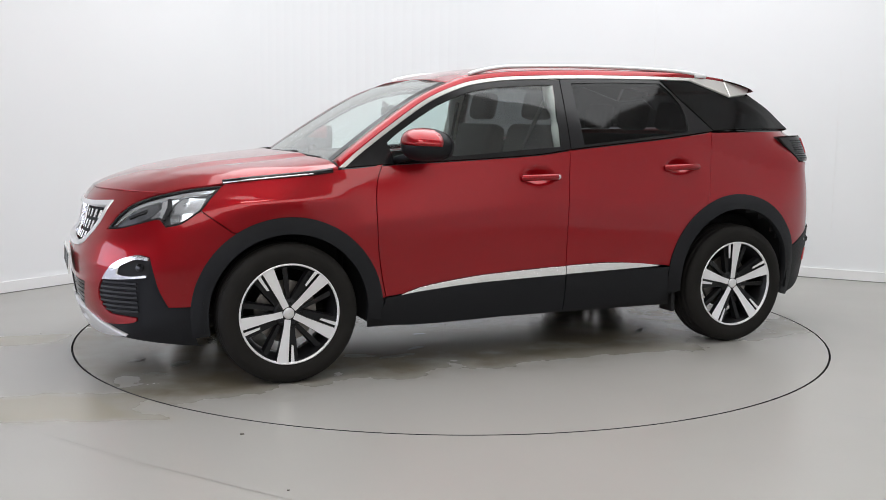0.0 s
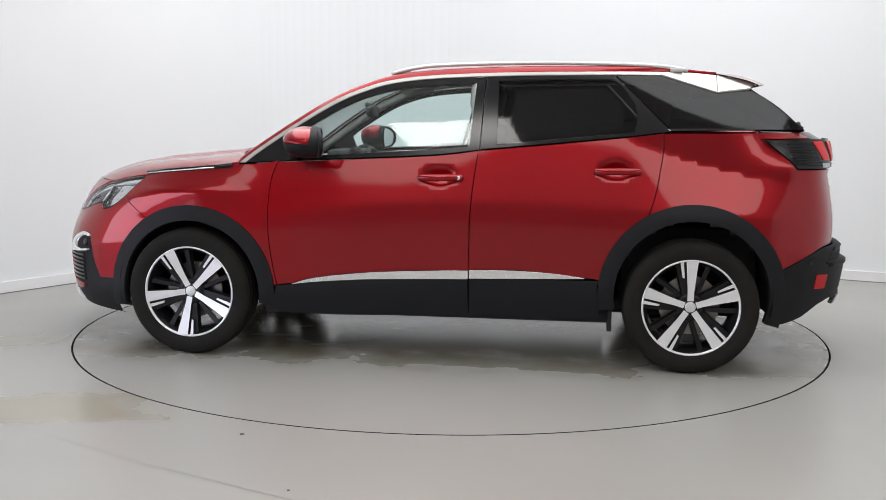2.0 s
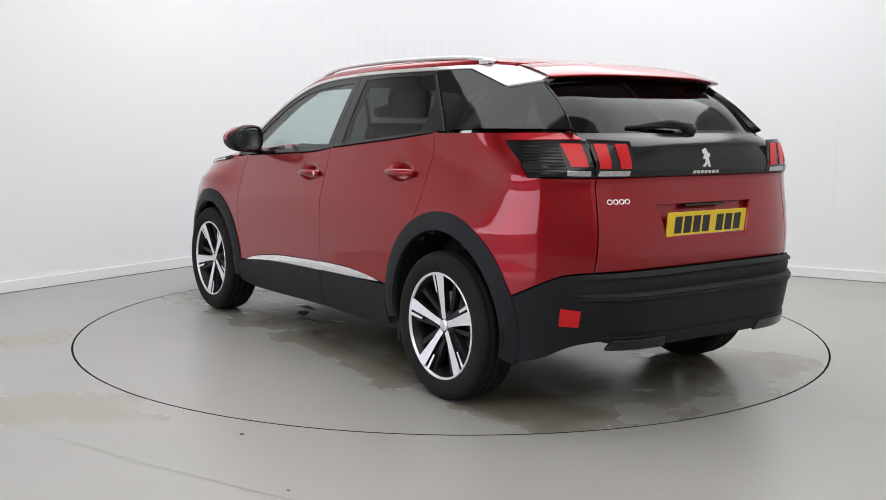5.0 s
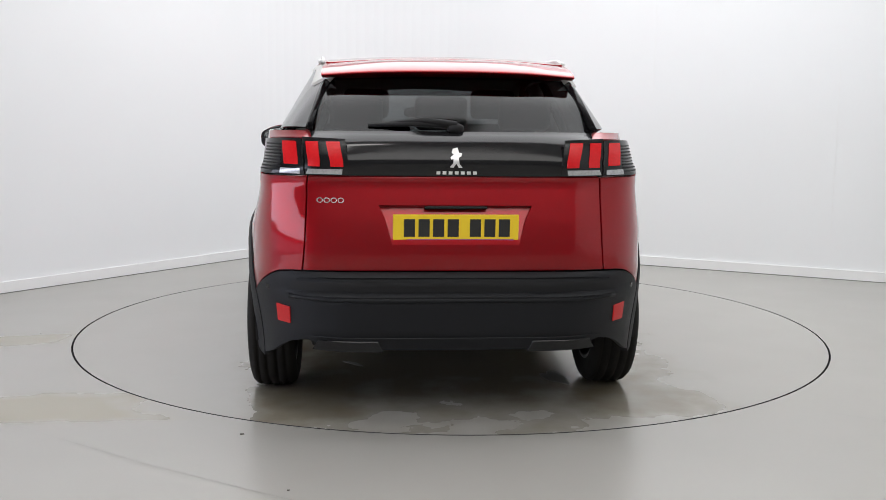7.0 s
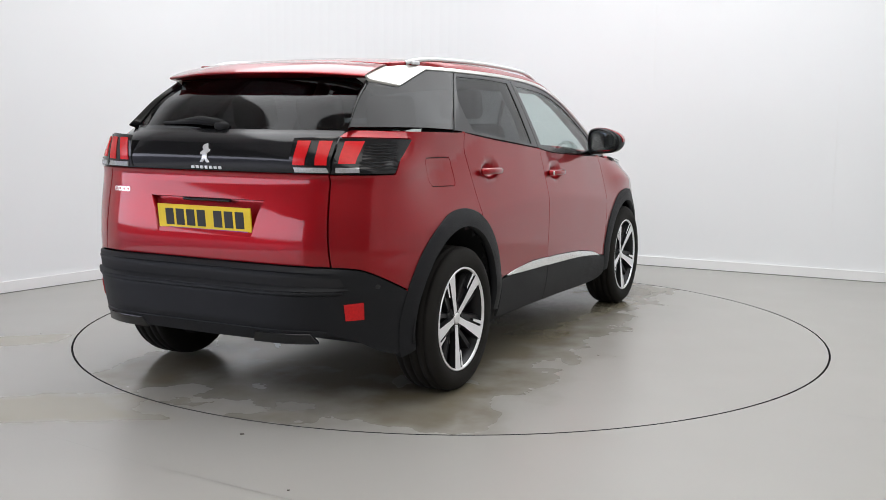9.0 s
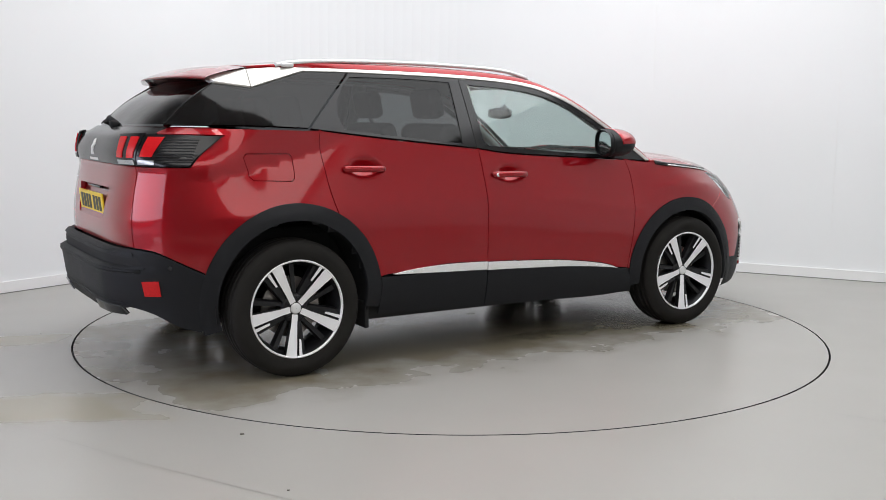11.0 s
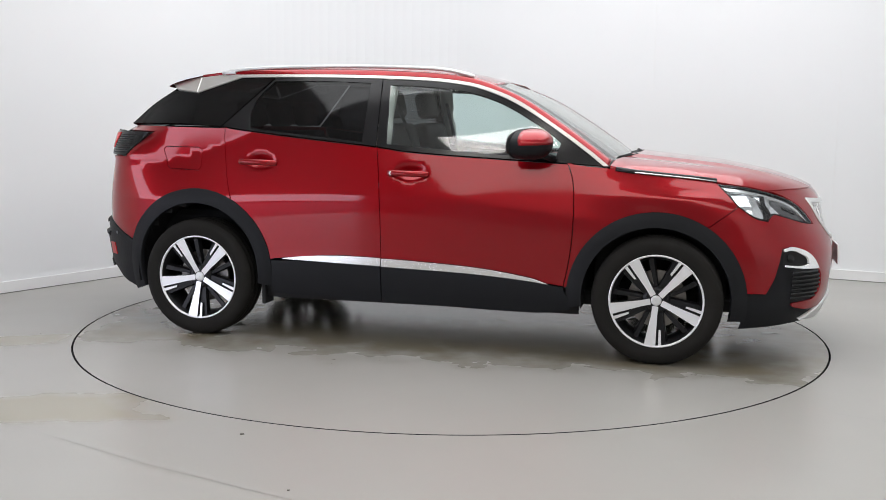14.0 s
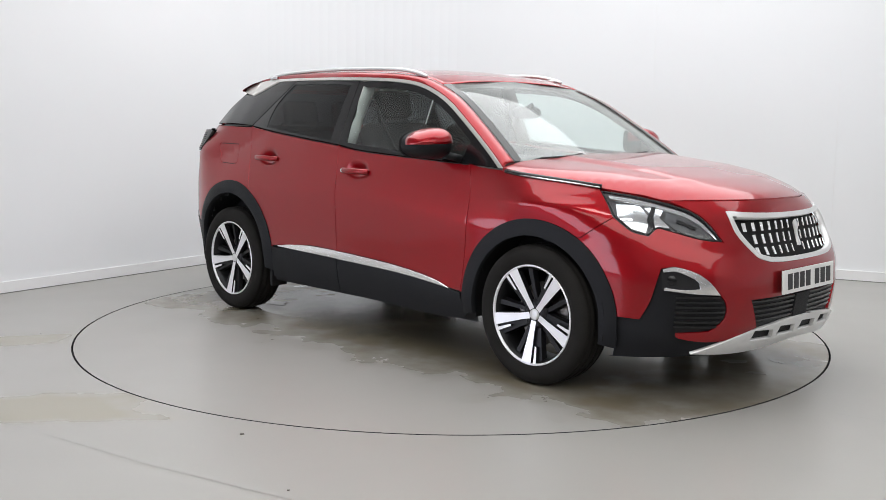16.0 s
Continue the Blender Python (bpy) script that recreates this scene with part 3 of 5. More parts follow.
FLAP = [(-1.347, 1.100), (-1.347, 0.995), (-1.362, 0.978), (-1.560, 0.985), (-1.583, 1.005), (-1.600, 1.100), (-1.585, 1.118), (-1.365, 1.116)]
for side in (1, -1):
    # front wing
    panel("front_wing", outline([(0.846, 1.062)] + [(x, belt(x) - 0.004) for x in (0.95, 1.06)] + belt_run(1.1, 1.60, 10, -0.004), [belt_run(1.6, 1.6, 1, -0.004)[0], LAMP_BACK[0]],
          LAMP_BACK, BUMPER_CUT, flank_arc(ARCH_F, ARCH_F[2], 58, 174, 24), [(0.853, 0.395), (0.843, 0.400)], DOOR_FRONT), wrap, RED, car, "glossy red front wing", side)
    # front door
    fd = panel("front_door", outline(DOOR_FRONT, [(0.846, 1.060), (0.80, 1.060), (0.04, 1.099), (-0.233, 1.131)], SEAM,
               [(-0.193, 0.507), (-0.021, 0.503), (0.35, 0.482), (0.635, 0.445), (0.756, 0.410)], [(0.756, 0.410), (0.843, 0.400)]), wrap, RED, car, "glossy red front door, the right one hollowed to bend reflections", side, bowl(-0.030, 0.998, side < 0), 0.02)
    panel("door_strip", outline([(0.758, 0.409), (0.635, 0.443), (0.35, 0.480), (-0.021, 0.501), (-0.190, 0.506)], [(-0.190, 0.506), (-0.190, 0.462)],
          [(-0.190, 0.462), (-0.021, 0.458), (0.35, 0.445), (0.62, 0.424), (0.758, 0.407)]), wrap, CHROME, fd, "polished chrome strip", side, 0.006, 0.03, 0.0, 0.01)
    panel("door_cladding", outline([(0.846, 0.398), (0.756, 0.406), (0.62, 0.423), (0.35, 0.444), (-0.021, 0.457), (-0.191, 0.461)], [(-0.191, 0.461), (-0.193, 0.255)],
          [(-0.193, 0.255), (0.81, 0.250), (0.846, 0.398)]), wrap, PLASTIC, fd, "grained black plastic door cladding", side, lambda u, v: 0.004 + 0.006 * math.sin(max(0, min(1, (v - 0.25) / 0.2)) * 3.14), 0.03)
    # rear door
    rd = panel("rear_door", outline(SEAM[::-1], [(-0.233, 1.131), (-0.82, 1.188), (-1.189, 1.230)], DOOR_BACK[::-1], flank_arc(ARCH_R, ARCH_R[2], 62, 9, 16),
               [(-0.868, 0.472), (-0.80, 0.484), (-0.489, 0.513), (-0.30, 0.513), (-0.193, 0.510)]), wrap, RED, car, "glossy red rear door", side, bowl(-0.940, 1.043), 0.02)
    panel("door_strip", outline([(-0.197, 0.509), (-0.35, 0.512), (-0.489, 0.511), (-0.65, 0.502), (-0.796, 0.484)], [(-0.796, 0.484), (-0.78, 0.480)],
          [(-0.78, 0.480), (-0.489, 0.472), (-0.197, 0.465)]), wrap, CHROME, rd, "polished chrome strip", side, 0.006, 0.03, 0.0, 0.01)
    panel("door_cladding", outline([(-0.195, 0.461), (-0.489, 0.470), (-0.868, 0.472)], [(-0.868, 0.472), (-0.862, 0.42), (-0.875, 0.272)], [(-0.875, 0.272), (-0.195, 0.255)], [(-0.195, 0.255), (-0.195, 0.461)]),
          wrap, PLASTIC, rd, "grained black plastic door cladding", side, lambda u, v: 0.004 + 0.006 * math.sin(max(0, min(1, (v - 0.25) / 0.2)) * 3.14), 0.03)
    # rear wing
    panel("rear_wing", outline(DOOR_BACK, [(-1.189, 1.230)] + belt_run(-1.25, -1.86, 8, -0.003), [belt_run(-1.86, -1.86, 1, -0.003)[0], (-1.985, 1.238), (-2.02, 1.209)], [(-2.02, 1.209), (-1.93, 1.209), (-1.697, 1.203)],
          [(-1.697, 1.203), (-1.76, 1.14), (-1.85, 1.055)], [(-1.85, 1.055), (-2.146, 1.053)], [(-2.146, 1.053), (-2.135, 0.86), (-2.118, 0.664)],
          [(-2.118, 0.664), (-2.04, 0.660), (-1.96, 0.640), (-1.760, 0.538)], flank_arc(ARCH_R, ARCH_R[2], 162, 62, 24)), wrap, RED, car, "glossy red rear wing", side, 0.0, 0.026, holes=[FLAP] if side < 0 else [])
    if side < 0:
        panel("fuel_flap", FLAP, wrap, RED, car, "glossy red fuel flap", side, -0.0008, 0.03, 0.0042, 0.016)
    # wheel arch trims
    for nm, a, a0, a1, r1 in (("front_arch_trim", ARCH_F, -12, 187, 0.390), ("rear_arch_trim", ARCH_R, -10, 199, 0.392)):
        lift = (lambda c: lambda u, v: 0.016 - 0.010 * max(0.0, min(1.0, (math.hypot(wrap(u, v)[0] - c[0], v - c[1]) - 0.43) / 0.045)))(a)
        panel(nm, outline(flank_arc(a, a[2] + 0.002, a0, a1, 30), [flank_arc(a, a[2] + 0.002, a1, a1, 1)[0], flank_arc(a, r1, a1, a1, 1)[0]], flank_arc(a, r1, a1, a0, 30)),
              wrap, PLASTIC, car, "grained black plastic wheel arch trim", side, lift, 0.028, 0.0, 0.035)


def both(run):
    """A run up to the middle of the nose, carried on to the other side."""
    return run + [(2 * SC - u, v) for u, v in run[::-1]]


def both_tail(run):
    return run + [(2 * ST - u, v) for u, v in run[::-1]]


# bonnet
edge = [(x, wrap(s_of_x(x, belt(x)), belt(x))[1] - 0.004) for x in (1.07, 1.2, 1.35, 1.5, 1.62, 1.72, 1.80)]
nose_run = [(bonnet_front(y), y) for y in (0.60, 0.5, 0.4, 0.3, 0.2, 0.1, 0.0)]
half = spline(edge + nose_run, 4)
rear_run = spline([(1.20, 0.0), (1.192, 0.2), (1.155, 0.45), (1.09, 0.68), (1.07, edge[0][1])], 5)
left = [(p[0], p[1]) for p in half]
plan = left + [(x, -y) for x, y in left[::-1][1:]] + [(p[0], -p[1]) for p in rear_run[::-1]][1:] + [(p[0], p[1]) for p in rear_run][1:-1]
hood = panel("bonnet", plan, bonnet, RED, car, "glossy red bonnet with two soft ridges", 1, 0.0, 0.03, 0.001, 0.02)

# front bumper
GRILLE = outline(both([(2.249, 0.882), (2.45, 0.872), (2.70, 0.868)]),
                 [(2 * SC - 2.249, 0.882), (2 * SC - 2.286, 0.794), (2 * SC - 2.362, 0.704), (2 * SC - 2.40, 0.672), (2 * SC - 2.48, 0.652)],
                 both([(2.48, 0.652), (2.65, 0.645)])[::-1], [(2.48, 0.652), (2.40, 0.672), (2.362, 0.704), (2.286, 0.794), (2.249, 0.882)])
TOPLINE = [(s_of_y(y, 0.928), 0.928) for y in (0.60, 0.45, 0.3, 0.15)]
LAMP_UNDER = [(2.216, 0.750), (2.13, 0.757), (2.066, 0.770), (1.925, 0.808)]
FACE = ([(1.975, 0.926)], [(1.975, 0.926), (2.05, 0.896), (2.114, 0.862), (2.17, 0.81), (2.216, 0.750)], LAMP_UNDER,
        [(1.925, 0.808), (1.905, 0.803), (1.873, 0.772)], [(1.873, 0.772), (1.80, 0.792), (1.727, 0.850)], BUMPER_CUT,
        flank_arc(ARCH_F, ARCH_F[2], 58, 8, 16), [(1.70, 0.400), (1.815, 0.395)], [(1.815, 0.395), (1.85, 0.48), (1.878, 0.583), (1.897, 0.632)],
        [(1.897, 0.632), (1.961, 0.642), (2.041, 0.618), (2.10, 0.575), (2.150, 0.517)], [(2.150, 0.517), (2.181, 0.471), (2.180, 0.407), (2.115, 0.352)],
        [(2.115, 0.352), (1.965, 0.343)], [(1.965, 0.343), (1.985, 0.318), (2.10, 0.300), (2.21, 0.302)], [(2.21, 0.302), (2.343, 0.338), (2.395, 0.350)],
        [(2.395, 0.350), (2.36, 0.42), (2.326, 0.487)], [(2.326, 0.487), (2.485, 0.488), (SC, 0.490)])
half = outline(*FACE)
full = half + [(2 * SC - u, v) for u, v in half[::-1]]
bumper = panel("front_bumper", full, wrap, RED, car, "glossy red front bumper", 1, 0.0, 0.024, 0.0015, 0.016, holes=[GRILLE])
panel("lower_bumper", outline(flank_arc(ARCH_F, ARCH_F[2] - 0.01, 30, -18, 12), [(1.70, 0.20), (2.1, 0.225), (2.4, 0.225), (SC, 0.235)], [(2 * SC - u, v) for u, v in [(1.70, 0.20), (2.1, 0.225), (2.4, 0.225)]][::-1],
      [(2 * SC - u, v) for u, v in flank_arc(ARCH_F, ARCH_F[2] - 0.01, 30, -18, 12)][::-1], [(2 * SC - 1.9, 0.66), (SC, 0.56), (1.9, 0.66)]), wrap, PLASTIC, bumper, "grained black plastic lower bumper", 1, -0.012, 0.03, 0.0, 0.0)
skid = outline([(2.06, 0.248), (2.21, 0.302), (2.343, 0.338), (2.55, 0.360), (2.696, 0.369), (2 * SC - 2.696, 0.369), (2 * SC - 2.55, 0.360), (2 * SC - 2.343, 0.338), (2 * SC - 2.21, 0.302), (2 * SC - 2.06, 0.248)],
               [(2 * SC - 2.06, 0.248), (2 * SC - 2.345, 0.240), (SC, 0.255), (2.345, 0.240), (2.06, 0.248)])
slots = []
for c, w in ((2.46, 0.095), (2.70, 0.105), (2 * SC - 2.70, 0.105), (2 * SC - 2.46, 0.095)):
    slots.append([(c - w, 0.288), (c + w, 0.294), (c + w * 0.86, 0.342), (c - w * 0.86, 0.332)])
panel("skid_plate", skid, wrap, SATIN, bumper, "brushed silver skid plate", 1, 0.010, 0.025, 0.0, 0.02, holes=slots)

# roof, pillars and glass
CHR = [(1.063, 1.049), (0.962, 1.127), (0.783, 1.250), (0.561, 1.388), (0.384, 1.462), (0.229, 1.501), (-0.013, 1.525), (-0.45, 1.540), (-0.94, 1.545), (-1.20, 1.545)]
CHR_IN = [(1.033, 1.049), (0.945, 1.117), (0.771, 1.237), (0.551, 1.372), (0.378, 1.445), (0.225, 1.484), (-0.013, 1.509), (-0.45, 1.524), (-0.94, 1.530), (-1.17, 1.530)]
CAP = [(-1.20, 1.545), (-1.33, 1.541), (-1.457, 1.530)]
INNER = [(1.075, 0.745, 1.080), (0.975, 0.722, 1.152), (0.800, 0.680, 1.272), (0.590, 0.635, 1.402), (0.405, 0.605, 1.484), (0.240, 0.592, 1.532), (-0.013, 0.585, 1.562), (-0.45, 0.580, 1.581), (-0.94, 0.572, 1.582), (-1.20, 0.560, 1.573), (-1.457, 0.535, 1.548)]
OUT3 = [green(*p) for p in CHR + [CAP[-1]]]
MIDDLE = [((a[0] + b[0]) / 2, (a[1] + b[1]) / 2 + 0.010, (a[2] + b[2]) / 2 + 0.010) for a, b in zip(OUT3, INNER)]
ROOF_C = [(0.365, 0.0, 1.519), (0.225, 0.0, 1.561), (-0.013, 0.0, 1.594), (-0.45, 0.0, 1.610), (-0.94, 0.0, 1.608), (-1.20, 0.0, 1.595), (-1.457, 0.0, 1.568)]
mir = lambda l: [(p[0], -p[1], p[2]) for p in l]
for side in (1, -1):
    loft("roof_side", [OUT3, MIDDLE, INNER], RED, car, "glossy red roof side and windscreen pillar", 4, 6, 0.004, side)
    panel("window_trim", outline(CHR, [CHR[-1], CHR_IN[-1]], CHR_IN[::-1]), green, WHITE_TRIM, car, "slim bright trim over the side windows", side, 0.006, 0.03, 0.0, 0.012)
    panel("pillar_blade", outline(CAP, [CAP[-1], (-1.457, 1.440)], [(-1.457, 1.440), (-1.165, 1.532)]), green, WHITE_TRIM, car, "satin silver blade over the rear pillar", side, 0.008, 0.03, 0.001, 0.02)
INR = INNER[4:]
row = [(p[0], p[1] * 0.55, p[2] + (c[2] - p[2]) * 0.72) for p, c in zip(INR, ROOF_C)]
loft("roof", [INR, row, ROOF_C, mir(row), mir(INR)], RED, car, "glossy red roof", 6, 6, 0.004)
WS_C = [(1.155, 0.0, 1.078), (1.01, 0.0, 1.170), (0.805, 0.0, 1.297), (0.565, 0.0, 1.432), (0.365, 0.0, 1.519)]
WS_E = INNER[:5]
ws_q = [(c[0] + (p[0] - c[0]) * 0.38, p[1] * 0.62, p[2] + (c[2] - p[2]) * 0.68) for p, c in zip(WS_E, WS_C)]
screen = loft("windscreen", [WS_E, ws_q, WS_C, mir(ws_q), mir(WS_E)], SCREEN, car, "clear windscreen reflecting the lights", 6, 6)
screen.visible_shadow = False

FRONT_GLASS = outline([(-0.182, 1.150), (0.40, 1.106), (0.775, 1.088)], [(0.775, 1.088), (0.80, 1.172)], [(0.80, 1.172), (0.72, 1.232), (0.52, 1.352), (0.36, 1.418), (0.20, 1.455), (0.0, 1.474), (-0.205, 1.484)])
REAR_GLASS = outline([(-0.325, 1.160), (-0.70, 1.196), (-1.03, 1.232)], [(-1.03, 1.232), (-1.045, 1.30), (-1.035, 1.375)], [(-1.035, 1.375), (-0.985, 1.450), (-0.925, 1.508)], [(-0.925, 1.508), (-0.6, 1.506), (-0.322, 1.495)])
FRAME_F = outline([(1.032, 1.050), (0.80, 1.064), (0.04, 1.104), (-0.237, 1.136)], [(-0.237, 1.136), (-0.253, 1.514)], [p for p in CHR_IN[::-1] if p[0] > -0.2])
FRAME_R = outline([(-0.240, 1.137), (-0.82, 1.194), (-1.215, 1.238)], [(-1.215, 1.238), (-0.925, 1.530)], [(-0.925, 1.530), (-0.45, 1.524), (-0.256, 1.516)])
QUARTER = outline([(-0.935, 1.530), (-1.165, 1.530)], [(-1.165, 1.530), (-1.457, 1.438)], [(-1.457, 1.438), (-1.64, 1.456)], [(-1.64, 1.456), (-1.77, 1.37), (-1.905, 1.252)], [(-1.905, 1.252), (-1.5, 1.250), (-1.222, 1.240)])
doors = [o for o in car.children if o.name.startswith(("front_door", "rear_door"))]
for ob in doors:
    side = 1 if ob.data.vertices[0].co.y > 0 else -1
    front = ob.name.startswith("front")
    panel("window_frame", FRAME_F if front else FRAME_R, green, GLOSS_BLACK, ob, "gloss black window frame", side, 0.0, 0.03, 0.0015, 0.02, holes=[FRONT_GLASS if front else REAR_GLASS])
    g = panel("window_glass", FRONT_GLASS if front else REAR_GLASS, green, GLASS if front else PRIVACY, ob, "clear side glass" if front else "dark tinted privacy glass", side, -0.004, 0.05, -0.004, 0.0)
    g.visible_shadow = False
for side in (1, -1):
    g = panel("quarter_window", QUARTER, green, DEEP, car, "dark tinted quarter window", side, 0.0, 0.03, 0.002, 0.012)
    g.visible_shadow = False

# wheels
def make_wheel(angle):
    """A wheel about its hub at the origin, outer face towards +y."""
    w = tagged(new("wheel"), "five-spoke two-tone alloy wheel with a worn tyre")
    tp = [(0.248, 0.093), (0.268, 0.104), (0.300, 0.108), (0.325, 0.100), (0.340, 0.084), (0.345, 0.070), (0.338, 0.066), (0.338, 0.058), (0.3465, 0.055), (0.347, 0.030), (0.339, 0.027), (0.339, 0.018), (0.3475, 0.015),
          (0.3475, -0.015), (0.339, -0.018), (0.339, -0.027), (0.347, -0.030), (0.3465, -0.055), (0.338, -0.058), (0.338, -0.066), (0.345, -0.070), (0.340, -0.084), (0.325, -0.100), (0.300, -0.108), (0.262, -0.104), (0.235, -0.092)]
    part("tyre", lathe(tp, 72), RUBBER, w, "worn black rubber tyre", True)
    part("rim", lathe([(0.241, 0.089), (0.234, 0.080), (0.220, 0.050), (0.212, -0.02), (0.220, -0.09), (0.240, -0.092)], 64), RIM_BLACK, w, "gloss black rim barrel", True)
    part("rim_lip", lathe([(0.2500, 0.092), (0.2485, 0.098), (0.2415, 0.098), (0.238, 0.088)], 72), ALLOY, w, "bright machined rim lip", True)
    part("brake_disc", lathe([(0.07, 0.0), (0.155, 0.0), (0.155, -0.02), (0.07, -0.02)], 40), STEEL, w, "bare steel brake disc")
    part("hub", lathe([(0.001, 0.066), (0.060, 0.066), (0.075, 0.055), (0.078, 0.0), (0.001, 0.0)], 40), RIM_BLACK, w, "", True)
    part("centre_cap", lathe([(0.001, 0.0735), (0.020, 0.0735), (0.027, 0.071), (0.029, 0.062)], 32), SATIN, w, "silver centre cap", True)

    def spoke(name, pts, y0, y1, mat, k, label):
        bm = bmesh.new()
        a, b = [], []
        for r, u in pts:
            r, u = r * 1.032, -u
            f = (r - 0.05) / 0.18
            a.append(bm.verts.new((r, y0 + (y1 - y0) * f, u)))
            b.append(bm.verts.new((r, y0 + (y1 - y0) * f - 0.028, u * 1.12)))
        bm.faces.new(a)
        bm.faces.new(b[::-1])
        for i in range(len(a)):
            bm.faces.new((a[i], b[i], b[(i + 1) % len(a)], a[(i + 1) % len(a)]))
        bmesh.ops.recalc_face_normals(bm, faces=bm.faces)
        bmesh.ops.transform(bm, matrix=Matrix.Rotation(radians(-(angle + 72 * k)), 4, "Y"), verts=bm.verts)
        ob = part(name, bm, mat, w, label)
        ob.data.materials.append(RIM_BLACK)
        for p in ob.data.polygons:
            p.material_index = 0 if p.normal.y > 0.5 else 1
        return ob

    for k in range(5):
        spoke("spoke", [(0.030, -0.016), (0.030, 0.016), (0.080, 0.017), (0.160, 0.024), (0.234, 0.031), (0.234, -0.030), (0.160, -0.023), (0.080, -0.016)], 0.070, 0.094, ALLOY, k, "machined silver spoke")
        spoke("blade", [(0.146, 0.035), (0.149, 0.046), (0.232, 0.062), (0.234, 0.044)], 0.068, 0.092, ALLOY, k, "slim machined blade")
        spoke("web", [(0.040, 0.012), (0.060, 0.042), (0.229, 0.086), (0.231, 0.030)], 0.056, 0.074, RIM_BLACK, k, "gloss black spoke web")
        spoke("web", [(0.050, -0.020), (0.055, -0.040), (0.229, -0.104), (0.231, -0.076)], 0.050, 0.066, RIM_BLACK, k, "gloss black spoke web")
        a = radians(angle + 36 + 72 * k)
        bm = lathe([(0.0005, 0.072), (0.009, 0.072), (0.011, 0.069), (0.011, 0.05)], 6)
        bmesh.ops.translate(bm, verts=bm.verts, vec=(0.048 * math.cos(a), 0, 0.048 * math.sin(a)))
        part("wheel_nut", bm, RIM_BLACK, w, "dark wheel nut")
    return w


HUB = 0.806
for x, side, ang in ((1.3375, 1, 260), (-1.3375, 1, 90), (1.3375, -1, 264), (-1.3375, -1, 261)):
    w = make_wheel(180 - ang)
    w.parent = car
    w.matrix_basis = pose(x, side * HUB, 0.346, 0, 0, 0 if side > 0 else 180)

# dark inner shell under the skin
bm = bmesh.new()
grid = {}
zs = [0.24 + 0.04 * k for k in range(25)]
ss = [ST + (SC - ST) * k / 120 for k in range(121)]
for i, u in enumerate(ss):
    for j, z in enumerate(zs):
        p = wrap(u, z)
        k = 0.965
        grid[i, j] = (Vector((p[0] * 0.982, p[1] * k - 0.008, z)))
for side in (1, -1):
    vs = {key: bm.verts.new((p.x, p.y * side, p.z)) for key, p in grid.items()}
    for i in range(len(ss) - 1):
        for j in range(len(zs) - 1):
            c = (grid[i, j] + grid[i + 1, j + 1]) / 2
            if math.hypot(c.x - 1.33, c.z - 0.35) < 0.41 or math.hypot(c.x + 1.337, c.z - 0.37) < 0.42 or c.z > belt(c.x) - 0.05 or c.x > 2.1 or (c.x < -1.7 and c.z < 0.36):
                continue
            bm.faces.new((vs[i, j], vs[i + 1, j], vs[i + 1, j + 1], vs[i, j + 1]))
bmesh.ops.delete(bm, geom=[v for v in bm.verts if not v.link_faces], context="VERTS")
part("inner_shell", bm, DARK, car, "dark inner body shell")
bm = box(bmesh.new(), -1.70, 2.0, -0.62, 0.62, 0.255, 0.34, 0.02)
for x in (1.34, -1.34):
    box(bm, x - 0.36, x + 0.36, -0.66, 0.66, 0.30, 0.74, 0.05)
part("underbody", bm, DARK, car, "dark underbody and wheel housings")

# wheel housings
for x, zc in ((1.3375, 0.36), (-1.3375, 0.385)):
    for side in (1, -1):
        bm = bmesh.new()
        rows = []
        for k in range(25):
            a = radians(-12 + 204 * k / 24)
            rows.append([bm.verts.new((x + 0.412 * math.cos(a), side * y, zc + 0.412 * math.sin(a))) for y in (0.50, 0.70, 0.865)])
        for p, q in zip(rows, rows[1:]):
            for i in range(2):
                bm.faces.new((p[i], p[i + 1], q[i + 1], q[i]))
        c = bm.verts.new((x, side * 0.50, zc))
        for p, q in zip(rows, rows[1:]):
            bm.faces.new((c, p[0], q[0]))
        part("arch_liner", bm, DARK, car, "dark wheel housing", True)
# silencer and suspension under the tail
part("silencer", tube([(-1.72, -0.34, 0.345), (-1.72, 0.34, 0.345)], 0.065, 14), STEEL, car, "steel silencer", True)
part("rear_axle", tube([(-1.3375, -0.66, 0.30), (-1.3375, 0.66, 0.30)], 0.045, 10), DARK, car, "dark rear axle beam", True)

# ---- lamps, grille and details of the nose ----
LAMP_OUT = outline([(1.664, 0.969), (1.818, 0.951), (1.95, 0.923), (2.05, 0.893), (2.114, 0.860), (2.17, 0.807), (2.214, 0.753)], [(2.214, 0.753), (2.13, 0.760), (2.066, 0.772), (1.925, 0.811)],
                   [(1.925, 0.811), (1.905, 0.805), (1.873, 0.776)], [(1.873, 0.776), (1.80, 0.796), (1.730, 0.852)], [(1.730, 0.852), (1.697, 0.915), (1.664, 0.969)])


def ell(cx, cz, rx, rz, n=20):
    return [(cx + rx * math.cos(2 * math.pi * k / n), cz + rz * math.sin(2 * math.pi * k / n)) for k in range(n)]


